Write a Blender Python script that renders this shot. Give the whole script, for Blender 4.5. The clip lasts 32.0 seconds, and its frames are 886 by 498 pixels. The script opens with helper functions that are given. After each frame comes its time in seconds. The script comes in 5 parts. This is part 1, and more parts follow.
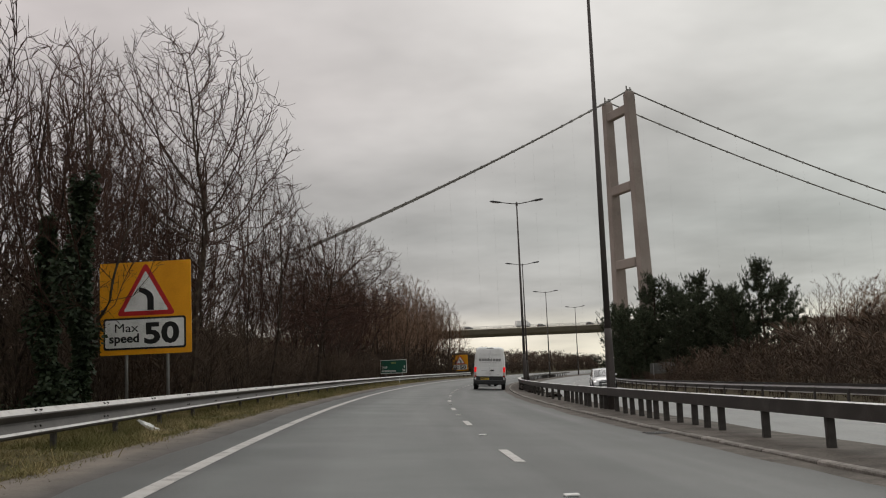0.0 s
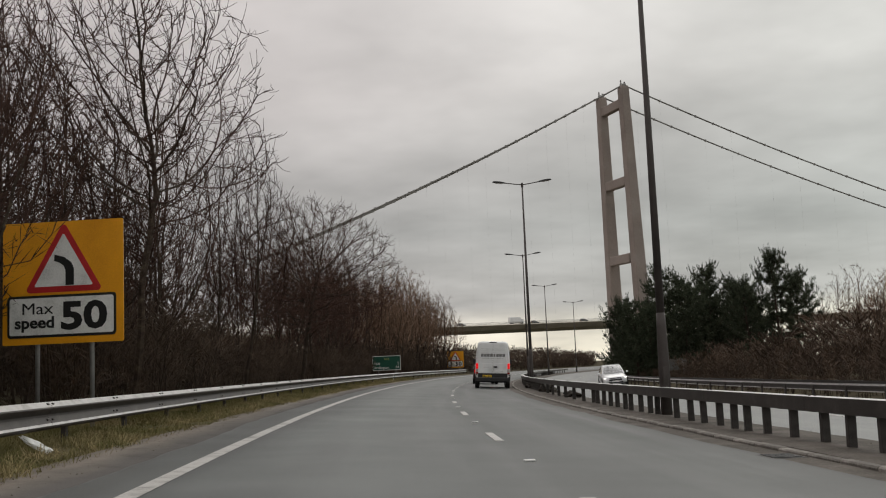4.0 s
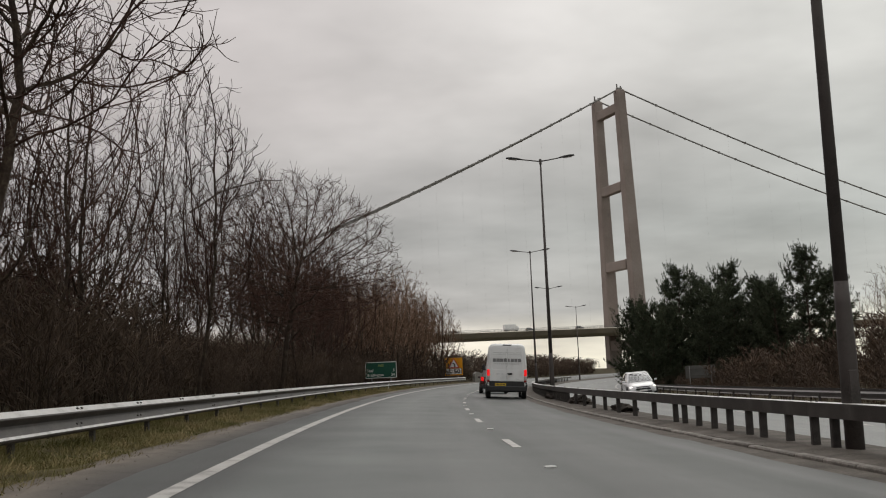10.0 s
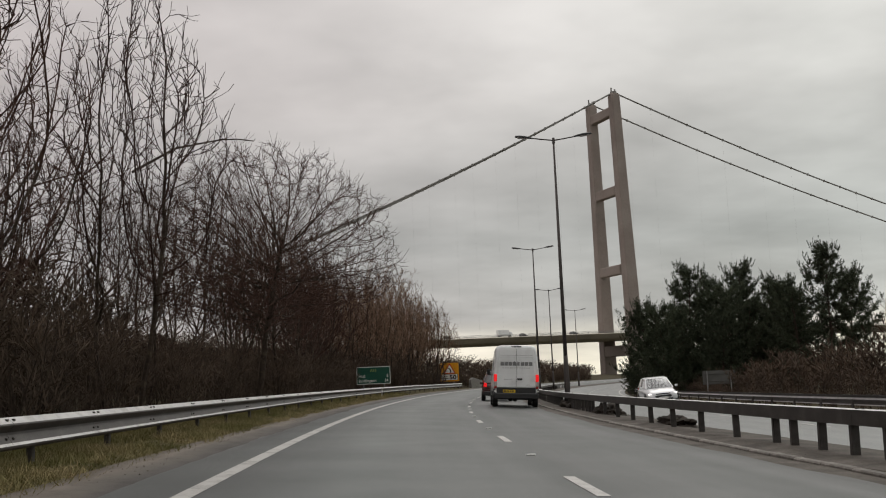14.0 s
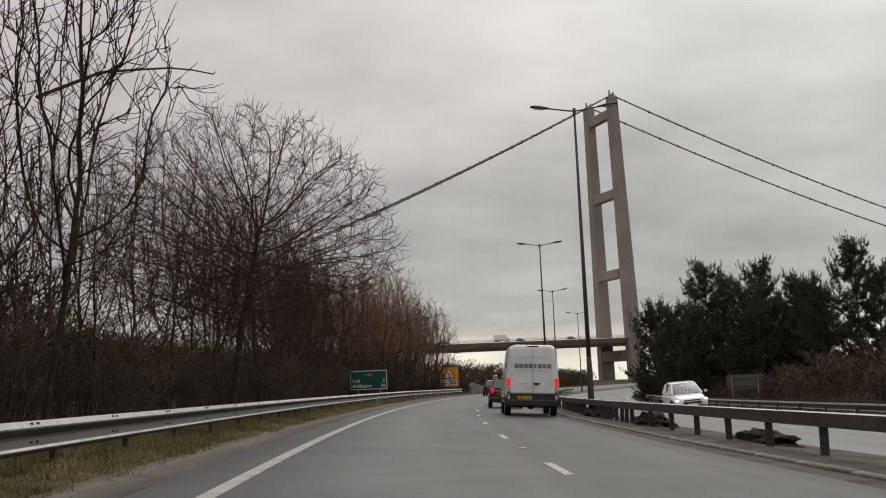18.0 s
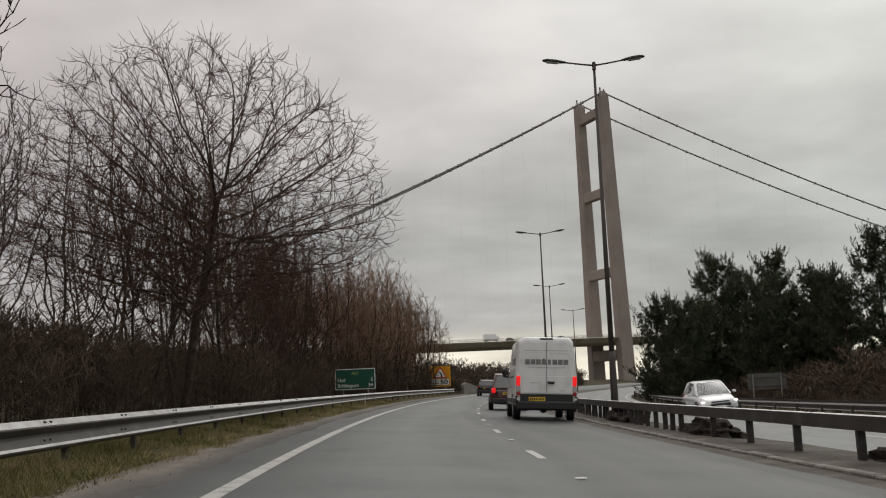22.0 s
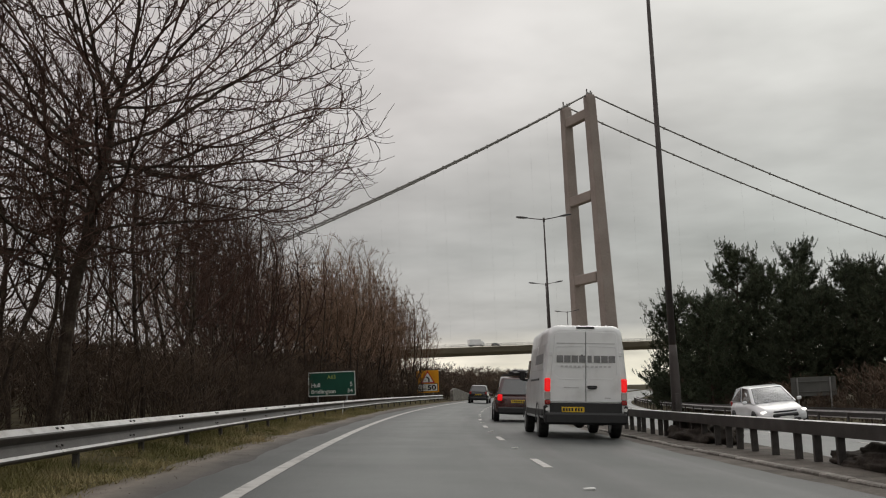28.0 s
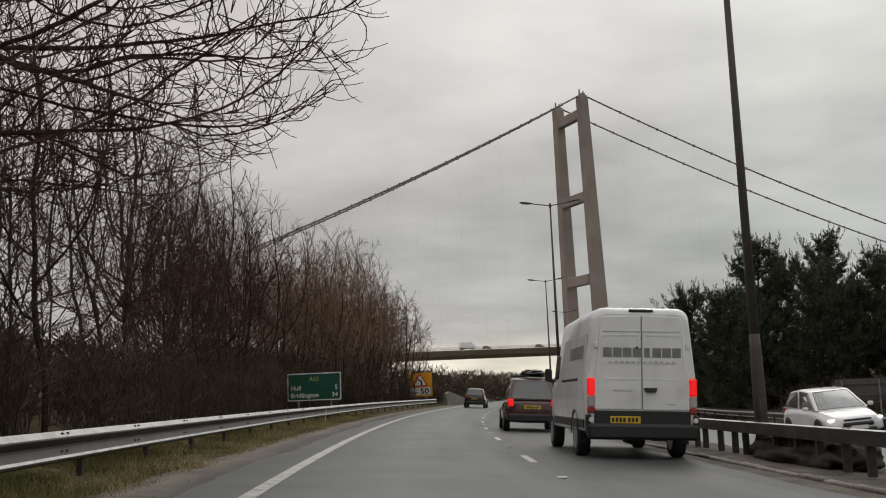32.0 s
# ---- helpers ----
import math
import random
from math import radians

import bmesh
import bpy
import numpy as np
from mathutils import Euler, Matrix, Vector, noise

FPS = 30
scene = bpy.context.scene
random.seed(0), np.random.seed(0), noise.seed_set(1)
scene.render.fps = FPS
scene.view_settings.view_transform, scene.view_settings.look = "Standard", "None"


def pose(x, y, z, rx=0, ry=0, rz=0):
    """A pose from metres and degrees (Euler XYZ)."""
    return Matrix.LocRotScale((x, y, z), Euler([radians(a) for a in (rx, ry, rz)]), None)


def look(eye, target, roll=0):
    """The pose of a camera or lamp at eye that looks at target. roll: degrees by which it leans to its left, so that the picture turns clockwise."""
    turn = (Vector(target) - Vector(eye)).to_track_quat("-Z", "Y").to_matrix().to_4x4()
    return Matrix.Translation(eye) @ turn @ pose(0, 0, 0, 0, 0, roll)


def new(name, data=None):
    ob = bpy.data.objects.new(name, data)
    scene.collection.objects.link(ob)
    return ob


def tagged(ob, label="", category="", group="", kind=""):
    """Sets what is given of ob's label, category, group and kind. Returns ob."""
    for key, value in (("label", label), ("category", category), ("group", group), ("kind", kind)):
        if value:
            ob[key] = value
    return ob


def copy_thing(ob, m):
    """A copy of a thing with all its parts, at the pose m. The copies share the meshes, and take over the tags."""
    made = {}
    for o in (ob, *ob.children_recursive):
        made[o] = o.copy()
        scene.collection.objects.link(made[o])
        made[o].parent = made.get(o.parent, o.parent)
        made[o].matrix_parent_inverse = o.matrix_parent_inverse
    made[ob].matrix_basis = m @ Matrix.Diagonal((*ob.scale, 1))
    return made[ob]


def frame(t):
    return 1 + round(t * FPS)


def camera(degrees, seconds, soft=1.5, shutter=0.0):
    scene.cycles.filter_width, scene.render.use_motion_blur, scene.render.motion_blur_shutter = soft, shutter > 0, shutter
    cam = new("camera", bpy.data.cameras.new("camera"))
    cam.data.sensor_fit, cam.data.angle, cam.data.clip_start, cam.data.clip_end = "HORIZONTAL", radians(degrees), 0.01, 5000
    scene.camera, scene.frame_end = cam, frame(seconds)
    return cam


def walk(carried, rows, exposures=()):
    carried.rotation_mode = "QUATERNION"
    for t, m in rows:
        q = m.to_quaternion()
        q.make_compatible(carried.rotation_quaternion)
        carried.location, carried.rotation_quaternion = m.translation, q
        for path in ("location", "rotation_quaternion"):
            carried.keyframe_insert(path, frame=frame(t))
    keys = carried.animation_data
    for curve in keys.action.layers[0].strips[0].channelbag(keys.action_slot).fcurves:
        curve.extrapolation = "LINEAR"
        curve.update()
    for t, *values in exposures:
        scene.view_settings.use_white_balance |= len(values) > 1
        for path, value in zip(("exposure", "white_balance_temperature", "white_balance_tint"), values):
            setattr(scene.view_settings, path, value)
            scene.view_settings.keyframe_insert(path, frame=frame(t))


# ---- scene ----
cam = camera(45.7, 32.0, soft=1.1)
PATH = [
    (0, (1.726, 3.12, 1.079), (1.712, 5.106, 1.313), -2.4),
    (1, (1.61, 4.624, 1.075), (1.6, 6.61, 1.304), -2.4),
    (2, (1.49, 6.13, 1.072), (1.486, 8.117, 1.299), -2.4),
    (3, (1.369, 7.638, 1.068), (1.368, 9.625, 1.297), -2.4),
    (3.5, (1.309, 8.393, 1.066), (1.309, 10.38, 1.294), -2.4),
    (5.5, (1.068, 11.414, 1.06), (1.075, 13.4, 1.293), -2.4),
    (6, (1.008, 12.17, 1.058), (1.016, 14.156, 1.294), -2.4),
    (7, (0.89, 13.681, 1.056), (0.902, 15.666, 1.297), -2.4),
    (8, (0.774, 15.192, 1.054), (0.787, 17.177, 1.297), -2.4),
    (9, (0.661, 16.702, 1.052), (0.675, 18.688, 1.294), -2.4),
    (10, (0.551, 18.213, 1.05), (0.568, 20.198, 1.293), -2.4),
    (11, (0.446, 19.722, 1.049), (0.467, 21.707, 1.293), -2.4),
    (12, (0.343, 21.231, 1.047), (0.368, 23.215, 1.297), -2.4),
    (13, (0.246, 22.739, 1.046), (0.276, 24.724, 1.296), -2.4),
    (14, (0.154, 24.248, 1.046), (0.187, 26.231, 1.3), -2.4),
    (14.5, (0.109, 25.002, 1.046), (0.144, 26.984, 1.306), -2.4),
    (16.5, (-0.055, 28.018, 1.047), (-0.016, 30.0, 1.313), -2.4),
    (17, (-0.094, 28.773, 1.048), (-0.054, 30.755, 1.314), -2.4),
    (18, (-0.164, 30.283, 1.05), (-0.122, 32.265, 1.314), -2.4),
    (19, (-0.231, 31.795, 1.052), (-0.184, 33.777, 1.32), -2.4),
    (20, (-0.291, 33.309, 1.054), (-0.238, 35.29, 1.323), -2.4),
    (21, (-0.345, 34.827, 1.057), (-0.287, 36.808, 1.325), -2.4),
    (22, (-0.394, 36.348, 1.062), (-0.33, 38.329, 1.325), -2.4),
    (23, (-0.439, 37.873, 1.066), (-0.371, 39.854, 1.331), -2.4),
    (24, (-0.478, 39.404, 1.07), (-0.406, 41.385, 1.337), -2.4),
    (25, (-0.512, 40.942, 1.076), (-0.435, 42.922, 1.349), -2.4),
    (25.5, (-0.527, 41.714, 1.079), (-0.447, 43.694, 1.352), -2.4),
    (27.5, (-0.579, 44.823, 1.093), (-0.486, 46.802, 1.368), -2.4),
    (28, (-0.589, 45.606, 1.097), (-0.493, 47.585, 1.37), -2.4),
    (29, (-0.608, 47.182, 1.105), (-0.51, 49.16, 1.381), -2.4),
    (30, (-0.624, 48.77, 1.114), (-0.521, 50.748, 1.394), -2.4),
    (31, (-0.637, 50.373, 1.124), (-0.53, 52.351, 1.402), -2.4),
    (32, (-0.649, 51.991, 1.134), (-0.534, 53.968, 1.413), -2.4),
]
walk(cam, [(t, look(eye, target, roll)) for t, eye, target, roll in PATH])

import collections

# ---- world and light ----
world = bpy.data.worlds.new("sky")
scene.world = world
world.use_nodes = True


def build_world():
    nt = world.node_tree
    n, l = nt.nodes, nt.links
    n.clear()
    out = n.new("ShaderNodeOutputWorld")
    bg = n.new("ShaderNodeBackground")
    sky = n.new("ShaderNodeTexSky")
    sky.sky_type, sky.sun_disc = "NISHITA", False
    sky.sun_elevation, sky.sun_rotation = radians(40), radians(25)
    sky.dust_density = 4.0
    tc = n.new("ShaderNodeTexCoord")
    sep = n.new("ShaderNodeSeparateXYZ")
    l.new(tc.outputs["Generated"], sep.inputs[0])
    # the cloud deck seen on a flat layer: direction divided by its height
    up = n.new("ShaderNodeMath"); up.operation = "MAXIMUM"; up.inputs[1].default_value = 0.0
    l.new(sep.outputs["Z"], up.inputs[0])
    add = n.new("ShaderNodeMath"); add.inputs[1].default_value = 0.16
    l.new(up.outputs[0], add.inputs[0])
    dx = n.new("ShaderNodeMath"); dx.operation = "DIVIDE"
    dy = n.new("ShaderNodeMath"); dy.operation = "DIVIDE"
    l.new(sep.outputs["X"], dx.inputs[0]); l.new(add.outputs[0], dx.inputs[1])
    l.new(sep.outputs["Y"], dy.inputs[0]); l.new(add.outputs[0], dy.inputs[1])
    comb = n.new("ShaderNodeCombineXYZ")
    l.new(dx.outputs[0], comb.inputs[0]); l.new(dy.outputs[0], comb.inputs[1])
    big = n.new("ShaderNodeTexNoise"); big.inputs["Scale"].default_value = 0.75
    big.inputs["Detail"].default_value = 5; big.inputs["Roughness"].default_value = 0.5
    fine = n.new("ShaderNodeTexNoise"); fine.inputs["Scale"].default_value = 2.6
    fine.inputs["Detail"].default_value = 4
    l.new(comb.outputs[0], big.inputs["Vector"]); l.new(comb.outputs[0], fine.inputs["Vector"])
    mixn = n.new("ShaderNodeMix"); mixn.data_type = "FLOAT"; mixn.inputs[0].default_value = 0.3
    l.new(big.outputs["Fac"], mixn.inputs[2]); l.new(fine.outputs["Fac"], mixn.inputs[3])
    ramp = n.new("ShaderNodeValToRGB")
    e = ramp.color_ramp.elements
    e[0].position, e[0].color = 0.34, (0.418, 0.410, 0.396, 1)
    e[1].position, e[1].color = 0.66, (0.775, 0.755, 0.729, 1)
    l.new(mixn.outputs[0], ramp.inputs[0])
    # height profile: pale gap under the deck at the horizon, darker deck above it, brighter overhead
    hr = n.new("ShaderNodeValToRGB")
    h = hr.color_ramp.elements
    h[0].position, h[0].color = 0.0, (1.55, 1.45, 1.22, 1)
    h[1].position, h[1].color = 1.0, (1.35, 1.35, 1.37, 1)
    for pos, c in ((0.030, (1.50, 1.42, 1.25, 1)), (0.058, (0.80, 0.80, 0.80, 1)), (0.13, (0.72, 0.735, 0.74, 1)), (0.26, (0.98, 0.96, 0.965, 1)), (0.45, (1.15, 1.13, 1.14, 1))):
        k = h.new(pos); k.color = c
    l.new(up.outputs[0], hr.inputs[0])
    mul = n.new("ShaderNodeMix"); mul.data_type = "RGBA"; mul.blend_type = "MULTIPLY"; mul.inputs[0].default_value = 1
    l.new(ramp.outputs[0], mul.inputs[6]); l.new(hr.outputs[0], mul.inputs[7])
    # the deck is thinner and brighter towards the hidden sun
    dot = n.new("ShaderNodeVectorMath"); dot.operation = "DOT_PRODUCT"
    dot.inputs[1].default_value = (0.42, 0.68, 0.60)
    l.new(tc.outputs["Generated"], dot.inputs[0])
    gl = n.new("ShaderNodeMapRange"); gl.interpolation_type = "SMOOTHSTEP"
    gl.inputs[1].default_value, gl.inputs[2].default_value = 0.80, 1.0
    gl.inputs[3].default_value, gl.inputs[4].default_value = 1.0, 1.28
    l.new(dot.outputs["Value"], gl.inputs[0])
    lit = n.new("ShaderNodeVectorMath"); lit.operation = "SCALE"
    l.new(mul.outputs[2], lit.inputs[0]); l.new(gl.outputs[0], lit.inputs["Scale"])
    # rosier cloud to the west, greyer and cooler to the east
    east = n.new("ShaderNodeMapRange"); east.inputs[1].default_value, east.inputs[2].default_value = -0.35, 0.35
    l.new(sep.outputs["X"], east.inputs[0])
    tint = n.new("ShaderNodeMix"); tint.data_type = "RGBA"
    l.new(east.outputs[0], tint.inputs[0])
    tint.inputs[6].default_value, tint.inputs[7].default_value = (1.03, 0.985, 0.995, 1), (0.955, 1.0, 0.985, 1)
    cloud = n.new("ShaderNodeMix"); cloud.data_type = "RGBA"; cloud.blend_type = "MULTIPLY"; cloud.inputs[0].default_value = 1
    l.new(lit.outputs[0], cloud.inputs[6]); l.new(tint.outputs[2], cloud.inputs[7])
    sc = n.new("ShaderNodeMix"); sc.data_type = "RGBA"; sc.blend_type = "MULTIPLY"; sc.inputs[0].default_value = 1
    l.new(sky.outputs[0], sc.inputs[6]); sc.inputs[7].default_value = (0.08, 0.08, 0.08, 1)
    mix = n.new("ShaderNodeMix"); mix.data_type = "RGBA"; mix.inputs[0].default_value = 0.97
    l.new(sc.outputs[2], mix.inputs[6]); l.new(cloud.outputs[2], mix.inputs[7])
    l.new(mix.outputs[2], bg.inputs[0])
    bg.inputs[1].default_value = 1.0
    l.new(bg.outputs[0], out.inputs[0])


build_world()
sun = new("sun", bpy.data.lights.new("sun", "SUN"))
sun.data.energy, sun.data.angle, sun.data.color = 0.5, radians(40), (1.0, 0.96, 0.9)
sun.matrix_world = look((40, 86, 80), (0, 0, 0))


# ---- materials ----
def node_mat(name, base, rough=0.6, metal=0.0, dark=None, scale=4.0, bump=0.0, bump_scale=40.0, rough_var=0.0, spec=0.5, coat=0.0, light=None, random_amt=0.0):
    """A material of two noise scales over a base colour, with fine relief."""
    m = bpy.data.materials.new(name)
    m.use_nodes = True
    nt = m.node_tree
    n, l = nt.nodes, nt.links
    b = n["Principled BSDF"]
    b.inputs["Roughness"].default_value, b.inputs["Metallic"].default_value = rough, metal
    b.inputs["Specular IOR Level"].default_value = spec
    b.inputs["Coat Weight"].default_value = coat
    b.inputs["Coat Roughness"].default_value = 0.08
    tc = n.new("ShaderNodeTexCoord")
    a = n.new("ShaderNodeTexNoise"); a.inputs["Scale"].default_value = scale; a.inputs["Detail"].default_value = 6
    f = n.new("ShaderNodeTexNoise"); f.inputs["Scale"].default_value = bump_scale; f.inputs["Detail"].default_value = 4
    l.new(tc.outputs["Object"], a.inputs["Vector"]); l.new(tc.outputs["Object"], f.inputs["Vector"])
    r = n.new("ShaderNodeValToRGB")
    d = dark or tuple(c * 0.7 for c in base)
    u = light or tuple(min(1, c * 1.15) for c in base)
    r.color_ramp.elements[0].position, r.color_ramp.elements[0].color = 0.32, (*d, 1)
    r.color_ramp.elements[1].position, r.color_ramp.elements[1].color = 0.68, (*u, 1)
    k = r.color_ramp.elements.new(0.5); k.color = (*base, 1)
    mx = n.new("ShaderNodeMix"); mx.data_type = "FLOAT"; mx.inputs[0].default_value = 0.35
    l.new(a.outputs["Fac"], mx.inputs[2]); l.new(f.outputs["Fac"], mx.inputs[3])
    l.new(mx.outputs[0], r.inputs[0])
    col = r.outputs[0]
    if random_amt:
        oi = n.new("ShaderNodeObjectInfo")
        hs = n.new("ShaderNodeHueSaturation")
        mr = n.new("ShaderNodeMapRange"); mr.inputs[3].default_value, mr.inputs[4].default_value = 1 - random_amt, 1 + random_amt
        l.new(oi.outputs["Random"], mr.inputs[0]); l.new(mr.outputs[0], hs.inputs["Value"]); l.new(col, hs.inputs["Color"])
        col = hs.outputs[0]
    l.new(col, b.inputs["Base Color"])
    if rough_var:
        mr = n.new("ShaderNodeMapRange")
        mr.inputs[3].default_value, mr.inputs[4].default_value = max(0.02, rough - rough_var), min(1, rough + rough_var)
        l.new(mx.outputs[0], mr.inputs[0]); l.new(mr.outputs[0], b.inputs["Roughness"])
    if bump:
        bp = n.new("ShaderNodeBump"); bp.inputs["Strength"].default_value = bump; bp.inputs["Distance"].default_value = 0.01
        l.new(f.outputs["Fac"], bp.inputs["Height"]); l.new(bp.outputs[0], b.inputs["Normal"])
    return m


def glow_mat(name, color, strength):
    m = bpy.data.materials.new(name)
    m.use_nodes = True
    b = m.node_tree.nodes["Principled BSDF"]
    b.inputs["Base Color"].default_value = (*color, 1)
    b.inputs["Emission Color"].default_value = (*color, 1)
    b.inputs["Emission Strength"].default_value = strength
    b.inputs["Roughness"].default_value = 0.2
    return m


def road_mat(name="damp_asphalt", r0=0.43, r1=0.62, spec=0.28, lanes=True):
    """Wet asphalt: tone and wetness change across the lanes (UV x is metres across, y metres along)."""
    m = node_mat(name, (0.100, 0.107, 0.104), 0.45, dark=(0.076, 0.082, 0.080), light=(0.124, 0.132, 0.128), scale=0.5, bump=0.25, bump_scale=90, spec=spec)
    n, l = m.node_tree.nodes, m.node_tree.links
    b = n["Principled BSDF"]
    uv = n.new("ShaderNodeUVMap"); uv.uv_map = "road"
    mp = n.new("ShaderNodeMapping"); mp.inputs["Scale"].default_value = (1.1, 0.05, 1)
    st = n.new("ShaderNodeTexNoise"); st.inputs["Scale"].default_value = 1.0; st.inputs["Detail"].default_value = 5
    l.new(uv.outputs[0], mp.inputs[0]); l.new(mp.outputs[0], st.inputs["Vector"])
    mr = n.new("ShaderNodeMapRange"); mr.inputs[1].default_value, mr.inputs[2].default_value = 0.3, 0.7
    mr.inputs[3].default_value, mr.inputs[4].default_value = r0, r1
    l.new(st.outputs["Fac"], mr.inputs[0]); l.new(mr.outputs[0], b.inputs["Roughness"])
    # long tyre-polished bands and patches
    tone = n.new("ShaderNodeMapRange"); tone.inputs[1].default_value, tone.inputs[2].default_value = 0.3, 0.7
    tone.inputs[3].default_value, tone.inputs[4].default_value = 0.80, 1.18
    l.new(st.outputs["Fac"], tone.inputs[0])
    hs = n.new("ShaderNodeHueSaturation")
    old = b.inputs["Base Color"].links[0].from_socket
    l.new(old, hs.inputs["Color"]); l.new(tone.outputs[0], hs.inputs["Value"]); l.new(hs.outputs[0], b.inputs["Base Color"])
    if lanes:
        # the slow lane is paler, the fast lane darker, and dirtier towards its kerb
        sp = n.new("ShaderNodeSeparateXYZ"); l.new(uv.outputs[0], sp.inputs[0])
        wob = n.new("ShaderNodeMath"); wob.operation = "MULTIPLY_ADD"; wob.inputs[1].default_value = 0.9
        l.new(st.outputs["Fac"], wob.inputs[0]); l.new(sp.outputs["X"], wob.inputs[2])
        mu = n.new("ShaderNodeMapRange"); mu.inputs[1].default_value, mu.inputs[2].default_value = -4.5, 3.8
        l.new(wob.outputs[0], mu.inputs[0])
        lane_tone = n.new("ShaderNodeValToRGB")
        w = lane_tone.color_ramp.elements
        w[0].position, w[0].color = 0.0, (0.80, 0.78, 0.76, 1)
        w[1].position, w[1].color = 1.0, (0.42, 0.42, 0.41, 1)
        for pos, c in ((0.13, 0.90), (0.2, 1.15), (0.33, 1.52), (0.5, 1.18), (0.62, 0.84), (0.75, 0.98), (0.88, 0.78)):
            k = w.new(pos); k.color = (c, c, c, 1)
        l.new(mu.outputs[0], lane_tone.inputs[0])
        ml = n.new("ShaderNodeMix"); ml.data_type = "RGBA"; ml.blend_type = "MULTIPLY"; ml.inputs[0].default_value = 1
        l.new(hs.outputs[0], ml.inputs[6]); l.new(lane_tone.outputs[0], ml.inputs[7]); l.new(ml.outputs[2], b.inputs["Base Color"])
    return m


M_ROAD = road_mat()
M_ROAD_WET = road_mat("wet_asphalt", 0.34, 0.44, 0.46, False)
M_LINE = node_mat("road_paint", (0.52, 0.50, 0.475), 0.5, dark=(0.20, 0.20, 0.19), light=(0.55, 0.55, 0.53), scale=3.5, bump=0.2, bump_scale=60)
M_DIRT = node_mat("wet_dirt", (0.115, 0.098, 0.080), 0.85, spec=0.2, dark=(0.065, 0.054, 0.044), light=(0.19, 0.165, 0.14), scale=2.6, bump=0.8, bump_scale=25)


def silt_mat():
    """Road-edge silt: grime over the asphalt, a pale dried band of grit, then soil (UV x is metres across)."""
    m = node_mat("road_edge_silt", (0.9, 0.9, 0.9), 0.8, spec=0.2, dark=(0.62, 0.61, 0.60), light=(1.0, 1.0, 1.0), scale=2.2, bump=0.5, bump_scale=30)
    n, l = m.node_tree.nodes, m.node_tree.links
    b = n["Principled BSDF"]
    uv = n.new("ShaderNodeUVMap"); uv.uv_map = "road"
    mp = n.new("ShaderNodeMapping"); mp.inputs["Scale"].default_value = (1.6, 0.35, 1)
    st = n.new("ShaderNodeTexNoise"); st.inputs["Scale"].default_value = 1.0; st.inputs["Detail"].default_value = 6; st.inputs["Roughness"].default_value = 0.6
    l.new(uv.outputs[0], mp.inputs[0]); l.new(mp.outputs[0], st.inputs["Vector"])
    sp = n.new("ShaderNodeSeparateXYZ"); l.new(uv.outputs[0], sp.inputs[0])
    wob = n.new("ShaderNodeMath"); wob.operation = "MULTIPLY_ADD"; wob.inputs[1].default_value = 0.8
    l.new(st.outputs["Fac"], wob.inputs[0]); l.new(sp.outputs["X"], wob.inputs[2])
    mu = n.new("ShaderNodeMapRange"); mu.inputs[1].default_value, mu.inputs[2].default_value = -5.05, -3.65
    l.new(wob.outputs[0], mu.inputs[0])
    ramp = n.new("ShaderNodeValToRGB")
    e = ramp.color_ramp.elements
    e[0].position, e[0].color = 0.0, (0.095, 0.075, 0.052, 1)
    e[1].position, e[1].color = 1.0, (0.115, 0.112, 0.106, 1)
    for pos, c in ((0.18, (0.15, 0.125, 0.10, 1)), (0.36, (0.235, 0.205, 0.175, 1)), (0.50, (0.175, 0.155, 0.135, 1)), (0.68, (0.120, 0.110, 0.102, 1))):
        k = e.new(pos); k.color = c
    l.new(mu.outputs[0], ramp.inputs[0])
    old = b.inputs["Base Color"].links[0].from_socket
    ml = n.new("ShaderNodeMix"); ml.data_type = "RGBA"; ml.blend_type = "MULTIPLY"; ml.inputs[0].default_value = 1
    l.new(old, ml.inputs[6]); l.new(ramp.outputs[0], ml.inputs[7]); l.new(ml.outputs[2], b.inputs["Base Color"])
    return m


M_SILT = silt_mat()
M_GROUND = node_mat("verge_soil", (0.070, 0.058, 0.038), 0.95, spec=0.05, dark=(0.035, 0.028, 0.018), light=(0.10, 0.095, 0.05), scale=0.8, bump=0.8, bump_scale=14)
M_KERB = node_mat("kerb_concrete", (0.20, 0.185, 0.165), 0.8, spec=0.2, dark=(0.085, 0.078, 0.068), light=(0.32, 0.30, 0.27), scale=3, bump=0.4, bump_scale=50, random_amt=0.2)
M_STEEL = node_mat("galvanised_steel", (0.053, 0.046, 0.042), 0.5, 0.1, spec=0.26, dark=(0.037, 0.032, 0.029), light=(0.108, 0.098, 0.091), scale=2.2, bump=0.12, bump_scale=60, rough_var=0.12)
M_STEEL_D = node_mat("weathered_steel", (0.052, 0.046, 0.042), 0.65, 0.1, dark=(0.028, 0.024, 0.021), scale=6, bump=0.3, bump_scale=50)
# paler copy of the rail steel, with the sky's light in its colour
M_STEEL_LIT = node_mat("sky_lit_steel", (0.52, 0.51, 0.50), 0.38, 0.35, dark=(0.30, 0.29, 0.28), light=(0.57, 0.57, 0.56), scale=4, bump=0.1, bump_scale=60)
M_MUD = node_mat("median_mud", (0.105, 0.092, 0.079), 0.8, spec=0.15, dark=(0.052, 0.045, 0.038), light=(0.175, 0.155, 0.136), scale=1.3, bump=0.8, bump_scale=22)
M_SOIL = node_mat("heaped_soil", (0.046, 0.039, 0.033), 0.9, spec=0.1, dark=(0.022, 0.018, 0.015), light=(0.080, 0.068, 0.057), scale=4, bump=1.0, bump_scale=30)
